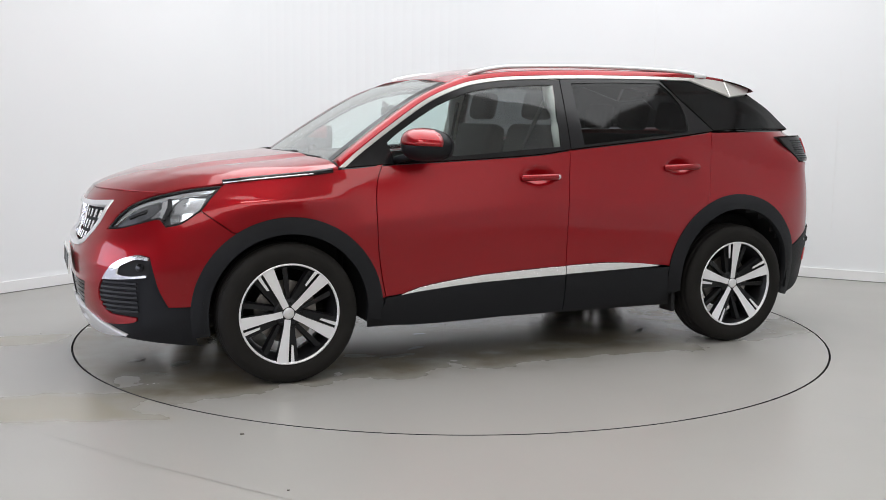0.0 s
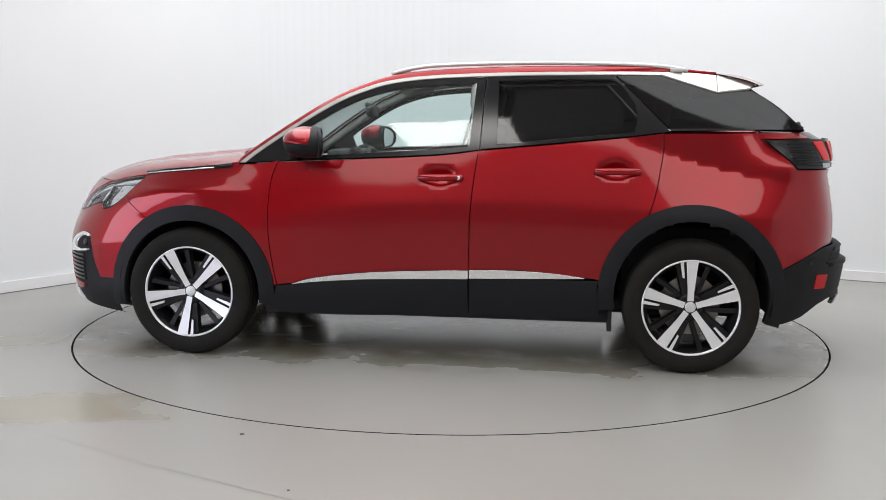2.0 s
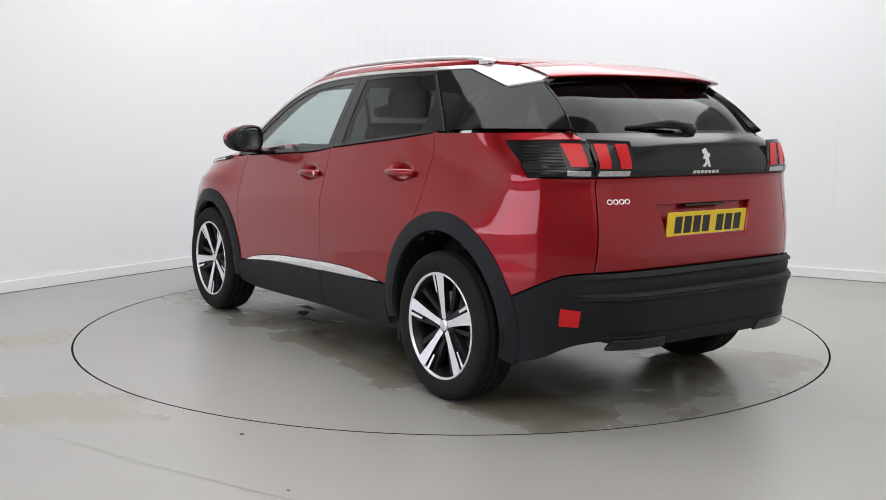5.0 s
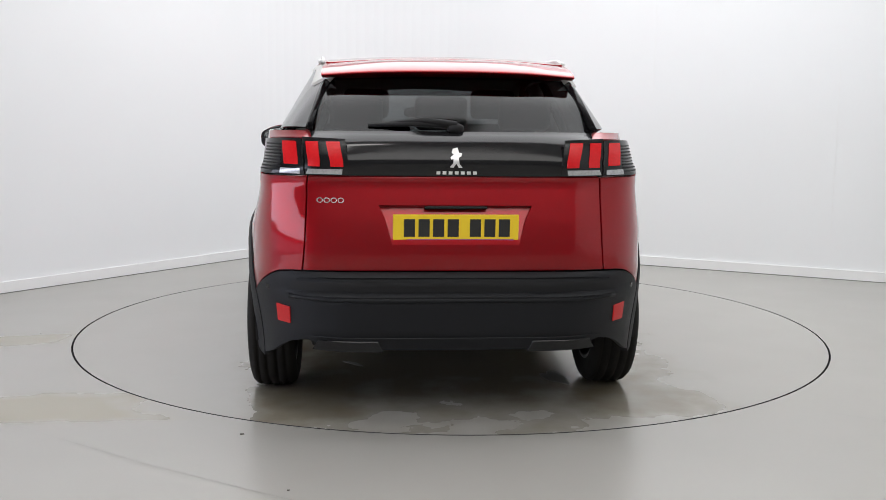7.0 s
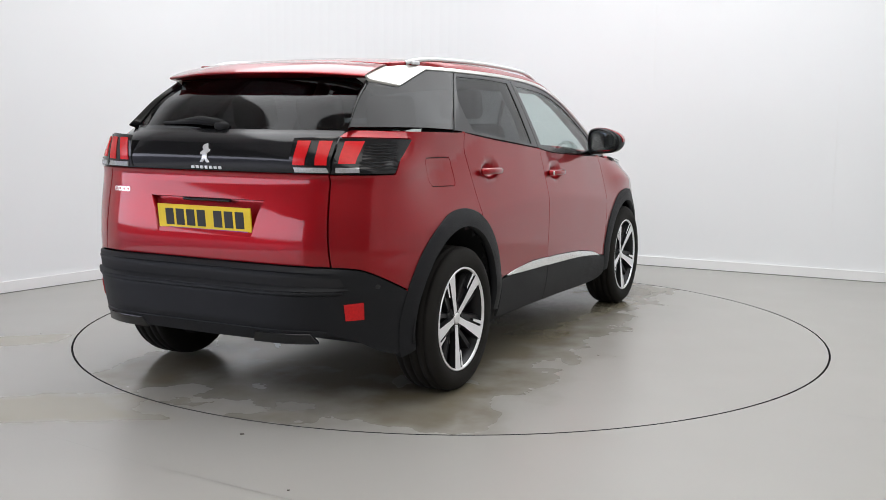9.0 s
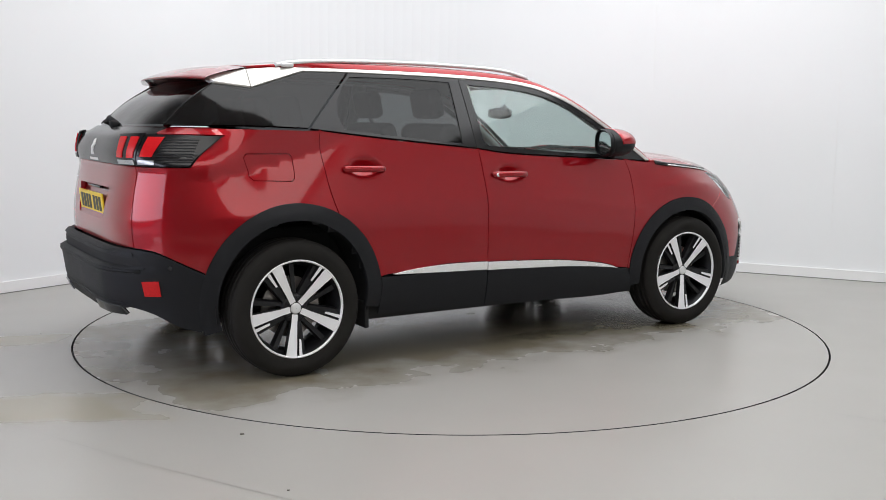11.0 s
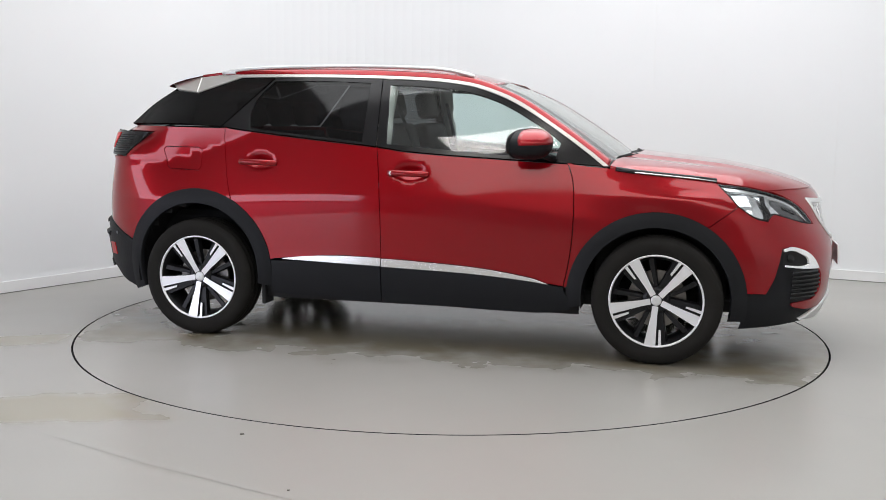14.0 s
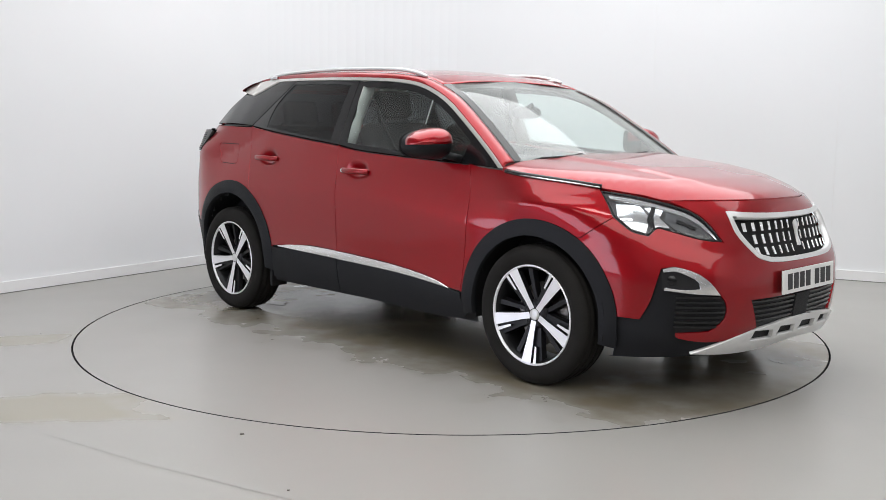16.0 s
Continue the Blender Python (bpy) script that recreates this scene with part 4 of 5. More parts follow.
for side in (1, -1):
    hl = panel("headlight", LAMP_OUT, wrap, LAMP_GREY, car, "clear headlight with silver angular reflectors", side, -0.032, 0.025, -0.002, 0.0)
    panel("bezel", LAMP_OUT, wrap, DARK, hl, "slim dark lamp bezel", side, -0.004, 0.025, 0.001, 0.010, holes=[inset(LAMP_OUT, 0.006)])
    panel("running_light", outline([(1.70, 0.952), (1.82, 0.938), (1.95, 0.911), (2.05, 0.880), (2.11, 0.846), (2.16, 0.80), (2.195, 0.762)], [(2.195, 0.762), (2.188, 0.760)],
          [(2.188, 0.760), (2.15, 0.795), (2.10, 0.836), (2.04, 0.867), (1.95, 0.897), (1.82, 0.924), (1.71, 0.938)]), wrap, HL_SILVER, hl, "slim silver light guide", side, -0.014, 0.02, 0.0, 0.02)
    for k, pts in enumerate(([(1.735, 0.922), (1.845, 0.912), (1.885, 0.862), (1.862, 0.793), (1.80, 0.806), (1.742, 0.862)],
                             [(1.862, 0.910), (1.945, 0.894), (1.925, 0.860), (1.972, 0.818), (1.918, 0.820), (1.890, 0.812), (1.902, 0.862)],
                             [(1.962, 0.889), (2.050, 0.856), (2.10, 0.818), (2.155, 0.772), (2.06, 0.784), (1.992, 0.812), (1.945, 0.855)])):
        mid = sum(p[0] for p in pts) / len(pts)
        panel("reflector", pts, wrap, HL_SILVER if k < 2 else LAMP_GREY, hl, "faceted silver reflector" if k < 2 else "dark grey inner reflector", side, (lambda c: lambda u, v: -0.010 - 0.16 * abs(u - c) - 0.10 * abs(v - 0.85))(mid), 0.012, 0.0, 0.02)
    for pts in ([(1.895, 0.905), (1.912, 0.902), (1.893, 0.862), (1.905, 0.808), (1.888, 0.808), (1.872, 0.860)], [(2.0, 0.852), (2.09, 0.815), (2.085, 0.806), (1.998, 0.838)]):
        panel("shade", pts, wrap, DARK, hl, "dark lamp divider", side, -0.006, 0.012, 0.0, 0.012)
    part("projector", lathe([(0.001, 0.012), (0.016, 0.008), (0.026, -0.004), (0.028, -0.02)], 24), HL_SILVER, hl, "", True).matrix_basis = Matrix.Translation(Vector(wrap(1.825, 0.86)) * 1.0 + Vector((-0.03, -0.02, 0))) @ pose(0, 0, 0, 0, 0, -40) if side > 0 else Matrix.Translation(Vector((wrap(1.825, 0.86)[0] - 0.03, -wrap(1.825, 0.86)[1] + 0.02, 0.86))) @ pose(0, 0, 0, 0, 0, -140)
    lens = panel("lens", LAMP_OUT, wrap, LENS, hl, "clear plastic lens", side, 0.0, 0.025, 0.001, 0.0)
    lens.visible_shadow = False
    # fog lamp surround
    fog = panel("fog_surround", outline([(1.902, 0.630), (1.961, 0.640), (2.041, 0.616), (2.10, 0.574), (2.147, 0.518)], [(2.147, 0.518), (2.03, 0.524), (1.905, 0.537)], [(1.905, 0.537), (1.906, 0.548)],
                [(1.906, 0.548), (1.99, 0.540), (2.055, 0.546)], [(2.055, 0.546), (2.045, 0.580), (2.00, 0.606), (1.955, 0.622), (1.904, 0.617)], [(1.904, 0.617), (1.902, 0.630)]),
                wrap, CHROME, car, "chrome fog lamp surround", side, 0.004, 0.015, 0.0, 0.02)
    panel("fog_recess", outline([(1.895, 0.628), (1.961, 0.635), (2.041, 0.612), (2.10, 0.57), (2.14, 0.52)], [(2.14, 0.52), (2.03, 0.526), (1.895, 0.54)]), wrap, DARK, fog, "", side, -0.010, 0.03, 0.0, 0.0)
    panel("fog_lamp", ell(1.936, 0.583, 0.019, 0.021), wrap, GLOSS_BLACK, fog, "small round fog lamp", side, lambda u, v: -0.006 + 0.008 * (1 - ((u - 1.936) ** 2 + (v - 0.583) ** 2) / 0.0007), 0.012, 0.0, 0.01)
    vent = panel("side_vent", outline([(1.945, 0.515), (2.148, 0.517)], [(2.148, 0.517), (2.180, 0.471), (2.178, 0.407), (2.115, 0.355)], [(2.115, 0.355), (1.965, 0.346)], [(1.965, 0.346), (1.945, 0.515)]), wrap, DARK, car, "black slatted bumper vent", side, -0.011, 0.03, 0.0, 0.0)
    for k in range(7):
        z = 0.366 + 0.0225 * k
        panel("slat", [(1.952, z), (2.125 + 0.05 * math.sin(math.pi * (k + 1) / 8), z), (2.125 + 0.05 * math.sin(math.pi * (k + 1) / 8), z + 0.010), (1.952, z + 0.010)], wrap, GLOSS_BLACK, vent, "", side, 0.0, 0.05, 0.0, 0.012)
    # slim bright spear between bonnet and wing
    spear = [(x, belt(x) - 0.004) for x in (1.10, 1.20, 1.35, 1.50, 1.62)]
    a = [Vector(wrap(s_of_x(x, z), z)) for x, z in spear]
    bm = tube([(p.x, p.y * side + side * 0.001, p.z) for p in a], 0.013, 8)
    strip = part("wing_spear", bm, GLOSS_BLACK, car, "black strip under the bonnet edge", True)
    bm = tube([(p.x, p.y * side + side * 0.012, p.z - 0.002) for p in a[1:]], 0.0042, 8)
    part("spear_line", bm, CHROME, strip, "thin chrome line", True)
    panel("parking_sensor", ell(1.735, 0.50, 0.009, 0.009, 12), wrap, RED, bumper, "", side, 0.002, 0.02, 0.0, 0.004)

inner_g = inset(GRILLE, 0.022)
grille = panel("grille", GRILLE, wrap, DARK, car, "black grille with bright studs in a chrome frame", 1, -0.045, 0.04, -0.01, 0.0)
panel("grille_frame", GRILLE, wrap, SATIN, grille, "satin chrome grille frame", 1, 0.006, 0.025, 0.001, 0.03, holes=[inner_g])
for row_z, h in ((0.815, 0.040), (0.759, 0.040), (0.706, 0.036)):
    for k in range(-8, 9):
        u, lean, hw = SC + k * 0.066, 0.0030 * k, 0.0035 + 0.0012 * abs(k)
        if abs(k) < 1:
            continue
        poly = [(u - hw, row_z - h / 2), (u + hw, row_z - h / 2), (u + hw + lean * 0.4, row_z + h / 2), (u - hw + lean * 0.4, row_z + h / 2)]
        if all(inside(inner_g, *p) for p in poly):
            panel("stud", poly, wrap, CHROME, grille, "", 1, -0.014, 0.06, 0.0, 0.004)
panel("emblem", outline([(SC - 0.006, 0.832), (SC + 0.020, 0.815), (SC + 0.012, 0.770), (SC + 0.018, 0.712)], [(SC + 0.018, 0.712), (SC - 0.014, 0.714), (SC - 0.008, 0.770), (SC - 0.026, 0.805), (SC - 0.006, 0.832)]), wrap, SATIN, grille, "plain silver emblem", 1, -0.002, 0.02, 0.0, 0.008)

low = panel("lower_grille", outline(both([(2.326, 0.487), (2.485, 0.488), (2.7, 0.490)]), [(2 * SC - 2.326, 0.487), (2 * SC - 2.395, 0.353)], both([(2.395, 0.353), (2.6, 0.36), (2.7, 0.362)])[::-1], [(2.395, 0.353), (2.326, 0.487)]),
            wrap, DARK, car, "black slatted lower grille", 1, -0.020, 0.05, 0.0, 0.0)
for k in range(5):
    z = 0.378 + 0.023 * k
    panel("slat", [(2.385 - 0.012 * k, z), (SC - 0.09, z), (SC - 0.09, z + 0.010), (2.385 - 0.012 * k, z + 0.010)], wrap, GLOSS_BLACK, low, "", 1, -0.004, 0.05, 0.0, 0.014)
    panel("slat", [(2 * SC - 2.385 + 0.012 * k, z), (SC + 0.09, z), (SC + 0.09, z + 0.010), (2 * SC - 2.385 + 0.012 * k, z + 0.010)], wrap, GLOSS_BLACK, low, "", 1, -0.004, 0.05, 0.0, 0.014)
panel("sensor_cover", [(SC - 0.085, 0.364), (SC + 0.085, 0.364), (SC + 0.085, 0.484), (SC - 0.085, 0.484)], wrap, PLASTIC, low, "black sensor cover", 1, 0.0, 0.05, 0.0, 0.02)


def number_plate(face, m):
    """A plate in the y, z plane with plain bars for its characters."""
    bm = box(bmesh.new(), -0.004, 0.004, -0.26, 0.26, -0.0555, 0.0555, 0.002)
    p = part("number_plate", bm, face, car, "number plate with dark bars")
    p.matrix_basis = m
    y = -0.215
    for k in range(7):
        bm = box(bmesh.new(), 0.0035, 0.0052, y, y + 0.046, -0.037, 0.037)
        part("bar", bm, INK, p)
        y += 0.060 if k != 3 else 0.092
    return p


number_plate(PLATE_WHITE, pose(2.305, 0, 0.556, 0, -3, 0))
pl = number_plate(YELLOW, pose(-2.112, 0, 0.847, 0, 6, 180))
bm = box(bmesh.new(), 0.0038, 0.0050, -0.20, 0.24, -0.0555, -0.047)
part("plate_strip", bm, material("violet_print", (0.25, 0.05, 0.28), 0.4), pl, "thin violet printed strip")

# ---- tail ----
def sy(y, z):
    return s_of_y(y, z, False)


def sl(y, z):
    """s on the lamp skin at the half width y."""
    lo, hi = X0R, ST
    for _ in range(40):
        mid = (lo + hi) / 2
        if lamp_skin(mid, z)[1] > y:
            lo = mid
        else:
            hi = mid
    return (lo + hi) / 2


RECESS = [(ST - 0.375, 0.938), (ST + 0.375, 0.938), (ST + 0.345, 0.880), (ST + 0.315, 0.778), (ST - 0.315, 0.778), (ST - 0.345, 0.880)]
tg_half = outline([(ST, 1.053), (-2.5, 1.053), (-2.150, 1.053)], [(-2.150, 1.053), (-2.139, 0.86), (-2.122, 0.666)], [(-2.122, 0.666), (-2.5, 0.668), (ST, 0.668)])
gate = panel("tailgate", tg_half + [(2 * ST - u, v) for u, v in tg_half[::-1]][1:-1], wrap, RED, car, "glossy red tailgate", 1, 0.0, 0.03, 0.002, 0.034, holes=[RECESS])
panel("plate_recess", RECESS, wrap, RED, gate, "red hollow for the number plate", 1, lambda u, v: -0.004 - 0.027 * max(0.0, min(1.0, (v - 0.778) / 0.14)), 0.03, -0.003, 0.0)
part("plate_lamp_bar", box(bmesh.new(), -2.098, -2.078, -0.13, 0.13, 0.922, 0.934, 0.003), GLOSS_BLACK, gate, "small black plate lamp bar")
band = outline([(ST, 1.240), (-2.4, 1.240), (-2.16, 1.240), (sy(0.600, 1.238), 1.238)], [(sy(0.600, 1.238), 1.238), (sy(0.618, 1.19), 1.19), (sy(0.616, 1.12), 1.12), (-2.150, 1.057)], [(-2.150, 1.057), (-2.5, 1.057), (ST, 1.057)])
panel("tailgate_band", band + [(2 * ST - u, v) for u, v in band[::-1]][1:-1], wrap, GLOSS_BLACK, gate, "gloss black band between the rear lamps", 1, 0.0, 0.024, 0.001, 0.014)
panel("emblem", [(ST + a, b) for a, b in ((-0.006, 1.174), (0.020, 1.168), (0.026, 1.154), (0.014, 1.146), (0.032, 1.134), (0.030, 1.126), (0.016, 1.128), (0.016, 1.112), (0.034, 1.096), (0.016, 1.094), (0.0, 1.110), (-0.012, 1.094), (-0.032, 1.094), (-0.016, 1.110), (-0.012, 1.132), (-0.028, 1.140), (-0.032, 1.150), (-0.016, 1.152))], wrap, SATIN, gate, "plain silver emblem", 1, 0.006, 0.015, 0.0, 0.006)
for k in range(7):
    u = ST - 0.105 + 0.031 * k
    panel("badge_bar", [(u, 1.066), (u + 0.019, 1.066), (u + 0.019, 1.078), (u, 1.078)], wrap, SATIN, gate, "", 1, 0.003, 0.05, 0.0, 0.004)
for k in range(4):
    u = sy(0.572 - 0.029 * k, 0.955) - 0.013
    ring = ell(u, 0.956, 0.0135, 0.0115, 20)
    panel("badge_ring", ring, wrap, CHROME, gate, "", 1, 0.003, 0.05, 0.0, 0.004, holes=[ell(u, 0.956, 0.0095, 0.0072, 20)])

for side in (1, -1):
    tl = panel("tail_lamp", outline([(-1.700, 1.200), (-1.90, 1.206), (sl(0.635, 1.206), 1.206)], [(sl(0.635, 1.206), 1.206), (sl(0.630, 1.13), 1.13), (sl(0.620, 1.058), 1.058)], [(sl(0.620, 1.058), 1.058), (-1.853, 1.058)], [(-1.853, 1.058), (-1.76, 1.14), (-1.700, 1.200)]),
               lamp_skin, GLOSS_BLACK, car, "smoked tail lamp with three red claws", side, 0.004, 0.022, 0.001, 0.02)
    for k in range(9):
        z = 1.074 + 0.013 * k
        panel("fin", [(-1.80 - 0.7 * (1.16 - z) * 0.55, z), (sl(0.724, z), z), (sl(0.724, z), z + 0.005), (-1.80 - 0.7 * (1.16 - z) * 0.55, z + 0.005)], lamp_skin, PLASTIC, tl, "", side, 0.0065, 0.06, 0.0, 0.004)
    panel("claw", [(sl(0.716, 1.193), 1.193), (sl(0.657, 1.193), 1.193), (sl(0.652, 1.15), 1.15), (sl(0.648, 1.100), 1.100), (sl(0.706, 1.100), 1.100), (sl(0.712, 1.15), 1.15)], lamp_skin, LAMP_RED, tl, "red light claw", side, 0.008, 0.03, 0.0, 0.006)
    panel("reverse_lens", [(sl(0.725, 1.064), 1.064), (sl(0.640, 1.064), 1.064), (sl(0.640, 1.084), 1.084), (sl(0.722, 1.084), 1.084)], lamp_skin, CLEAR_LENS, tl, "clear ribbed reversing lens", side, 0.007, 0.04, 0.0, 0.004)
    il = panel("inner_lamp", [(sl(0.632, 1.21), 1.212), (sl(0.455, 1.205), 1.205), (sl(0.440, 1.062), 1.062), (sl(0.618, 1.062), 1.062)], lamp_skin, GLOSS_BLACK, gate, "smoked inner tail lamp", side, 0.004, 0.03, 0.0, 0.006)
    for y0, y1, y2, y3 in ((0.616, 0.566, 0.557, 0.604), (0.532, 0.477, 0.460, 0.512)):
        panel("claw", [(sl(y0, 1.19), 1.193), (sl(y1, 1.19), 1.193), (sl(y2, 1.095), 1.094), (sl(y3, 1.095), 1.094)], lamp_skin, LAMP_RED, il, "red light claw", side, 0.009, 0.03, 0.0, 0.006)
    panel("reverse_lens", [(sl(0.612, 1.07), 1.065), (sl(0.466, 1.07), 1.065), (sl(0.466, 1.08), 1.084), (sl(0.606, 1.08), 1.084)], lamp_skin, CLEAR_LENS, il, "clear ribbed reversing lens", side, 0.009, 0.03, 0.0, 0.006)

BUMP_OUT = ((0.22, -0.06), (0.27, -0.02), (0.31, 0.015), (0.345, 0.045), (0.385, 0.062), (0.42, 0.074), (0.54, 0.084), (0.562, 0.086), (0.576, 0.050), (0.615, 0.054), (0.642, 0.048), (0.655, 0.030), (0.668, 0.006))


def bump_off(u, v, more=0.0):
    return 0.003 + more


def bump_skin(u, v):
    """The rear bumper: the tail drawn out rearwards."""
    p = wrap(u, v)
    k = max(0.0, min(1.0, (min(abs(u), abs(2 * ST - u)) - 1.92) / 0.40))
    return (p[0] - lerp_tab(BUMP_OUT, v) * k * k * (3 - 2 * k), p[1], v)


rb = outline([(ST, 0.664), (-2.4, 0.664), (-2.118, 0.661)], [(-2.118, 0.661), (-2.04, 0.656), (-1.96, 0.636), (-1.764, 0.536)], flank_arc(ARCH_R, ARCH_R[2] - 0.004, 163, 195, 10), [(-1.80, 0.260), (-1.90, 0.292), (-2.02, 0.352), (-2.14, 0.378), (-2.24, 0.368), (-2.32, 0.347)], [(-2.32, 0.347), (-2.5, 0.348), (ST, 0.348)])
rear_bumper = panel("rear_bumper", rb + [(2 * ST - u, v) for u, v in rb[::-1]][1:-1], bump_skin, PLASTIC, car, "grained black plastic rear bumper", 1, bump_off, 0.016, 0.001, 0.02)
for side in (1, -1):
    panel("reflector", [(sy(0.742, 0.51), 0.514), (sy(0.684, 0.51), 0.509), (sy(0.684, 0.44), 0.438), (sy(0.738, 0.44), 0.440)], bump_skin, DULL_RED, rear_bumper, "red bumper reflector", side, lambda u, v: bump_off(u, v, 0.005), 0.02, 0.0, 0.008)
    panel("exhaust_trim", outline([(sy(0.585, 0.35), 0.345), (sy(0.56, 0.38), 0.386)], [(sy(0.56, 0.38), 0.386), (sy(0.32, 0.38), 0.388)], [(sy(0.32, 0.38), 0.388), (sy(0.30, 0.35), 0.345)]), bump_skin, GLOSS_BLACK, rear_bumper, "gloss black exhaust trim", side, lambda u, v: bump_off(u, v, 0.014), 0.02, 0.0, 0.02)
    panel("parking_sensor", ell(-1.93, 0.58, 0.011, 0.011, 12), bump_skin, GLOSS_BLACK, rear_bumper, "", side, lambda u, v: bump_off(u, v, 0.003), 0.02, 0.0, 0.004)

ledge = both_tail([(sy(0.70, 0.57), 0.566), (sy(0.60, 0.57), 0.562), (-2.5, 0.562)])
panel("bumper_ledge", outline(ledge, [ledge[-1], (ledge[-1][0], 0.578)], [(u, v + 0.012) for u, v in ledge[::-1]], [(ledge[0][0], 0.578), ledge[0]]), bump_skin, PLASTIC, rear_bumper, "raised bumper ledge", 1, 0.014, 0.03, 0.0, 0.02)
edge_u = [-2.06 + (2 * ST + 4.12) * k / 40 for k in range(41)]
part("bumper_edge", tube([bump_skin(u, 0.558) for u in edge_u], 0.011, 8), PLASTIC, rear_bumper, "raised edge along the bumper", True)
# matt black strip that paints the shade of the recess above the ledge
recess_run = both_tail([(-2.06, 0.585), (-2.3, 0.580), (-2.5, 0.580)])
panel("recess_shade", outline(recess_run, [recess_run[-1], (recess_run[-1][0] + 0.02, 0.622)], both_tail([(-2.08, 0.622), (-2.3, 0.628), (-2.5, 0.628)])[::-1], [(-2.08, 0.622), recess_run[0]]), bump_skin, DARK, rear_bumper, "dark strip painted for the shaded bumper recess", 1, 0.005, 0.03, 0.0, 0.006)
shelf = both_tail([(sy(0.655, 0.64), 0.630), (sy(0.60, 0.65), 0.640), (-2.5, 0.642)])
panel("bumper_step", outline(shelf, [shelf[-1], (shelf[-1][0], shelf[-1][1] + 0.010)], [(u, v + 0.010) for u, v in shelf[::-1]], [(shelf[0][0], shelf[0][1] + 0.010), shelf[0]]), bump_skin, PLASTIC, rear_bumper, "load step edge", 1, 0.012, 0.03, 0.0, 0.02)
panel("lower_lip", outline(both_tail([(sy(0.60, 0.37), 0.378), (sy(0.50, 0.36), 0.358), (-2.5, 0.349)]), both_tail([(sy(0.62, 0.40), 0.392), (sy(0.55, 0.40), 0.398), (-2.5, 0.400)])[::-1]), bump_skin, PLASTIC, rear_bumper, "raised lower bumper lip", 1, 0.010, 0.03, 0.0, 0.02)

# rear glass, spoiler
low_y = (0.600, 0.42, 0.21, 0.0)
GL_LOW = [tuple(Vector(wrap(sy(y, 1.240), 1.240)) + Vector((0.010, 0, -0.006))) for y in low_y]
GL_TOP = [(-1.605, 0.520, 1.466), (-1.640, 0.38, 1.472), (-1.662, 0.19, 1.476), (-1.668, 0.0, 1.477)]
GL_MID = [((a[0] + b[0]) / 2 - 0.020, (a[1] + b[1]) / 2 + 0.006 * (a[1] > 0), (a[2] + b[2]) / 2 + 0.012) for a, b in zip(GL_LOW, GL_TOP)]
ful = lambda l: l + [(p[0], -p[1], p[2]) for p in l[::-1][1:]]
rg = loft("rear_window", [ful(GL_LOW), ful(GL_MID), ful(GL_TOP)], PRIVACY, gate, "dark tinted rear window", 6, 6)
rg.visible_shadow = False
for side in (1, -1):
    q = [green(-1.907, 1.252), green(-1.78, 1.362), green(-1.642, 1.456)]
    g = [GL_LOW[0], GL_MID[0], GL_TOP[0]]
    m = [tuple((Vector(a) + Vector(b)) / 2 + Vector((-0.012, 0.008, 0.004))) for a, b in zip(q, g)]
    loft("rear_pillar", [q, m, g], GLOSS_BLACK, gate, "gloss black rear pillar cover", 4, 4, 0.004, side)
    panel("spoiler_blade", [(-1.461, 1.530), (-1.461, 1.441), (-1.63, 1.462), (-1.662, 1.489)], green, WHITE_TRIM, car, "satin silver spoiler end", side, 0.010, 0.03, 0.0, 0.04)
SP_A = [(-1.459, 0.560, 1.543), (-1.459, 0.30, 1.562), (-1.459, 0.0, 1.568)]
SP_B = [(-1.57, 0.565, 1.520), (-1.61, 0.30, 1.545), (-1.62, 0.0, 1.550)]
SP_C = [(-1.668, 0.568, 1.488), (-1.735, 0.32, 1.502), (-1.752, 0.0, 1.506)]
SP_D = [(-1.662, 0.565, 1.472), (-1.728, 0.32, 1.484), (-1.745, 0.0, 1.488)]
SP_E = [(-1.55, 0.555, 1.462), (-1.60, 0.31, 1.468), (-1.61, 0.0, 1.470)]
loft("spoiler", [ful(l) for l in (SP_A, SP_B, SP_C, SP_D, SP_E)], RED, gate, "glossy red roof spoiler", 6, 6)
bm = box(bmesh.new(), -1.752, -1.742, -0.14, 0.14, 1.489, 1.499, 0.002)
part("brake_light", bm, LAMP_RED, gate, "red high brake light")

# ---- rails, handles, mirrors, wipers ----
for side in (1, -1):
    rail = [(0.27, 0.604, 1.532), (0.20, 0.604, 1.553), (0.044, 0.602, 1.578), (-0.30, 0.600, 1.591), (-0.633, 0.597, 1.594), (-1.00, 0.590, 1.588), (-1.20, 0.582, 1.576), (-1.31, 0.574, 1.558)]
    r = part("roof_rail", tube([(p[0], p[1] * side, p[2]) for p in spline(rail, 4)], 0.010, 8, flat=1.1), SATIN, car, "satin silver roof rail", True)
    for x, z in ((0.20, 1.545), (-1.25, 1.562)):
        part("rail_foot", box(bmesh.new(), x - 0.035, x + 0.035, side * 0.592 - 0.008, side * 0.592 + 0.008, z - 0.012, z + 0.008, 0.006), SATIN, r)

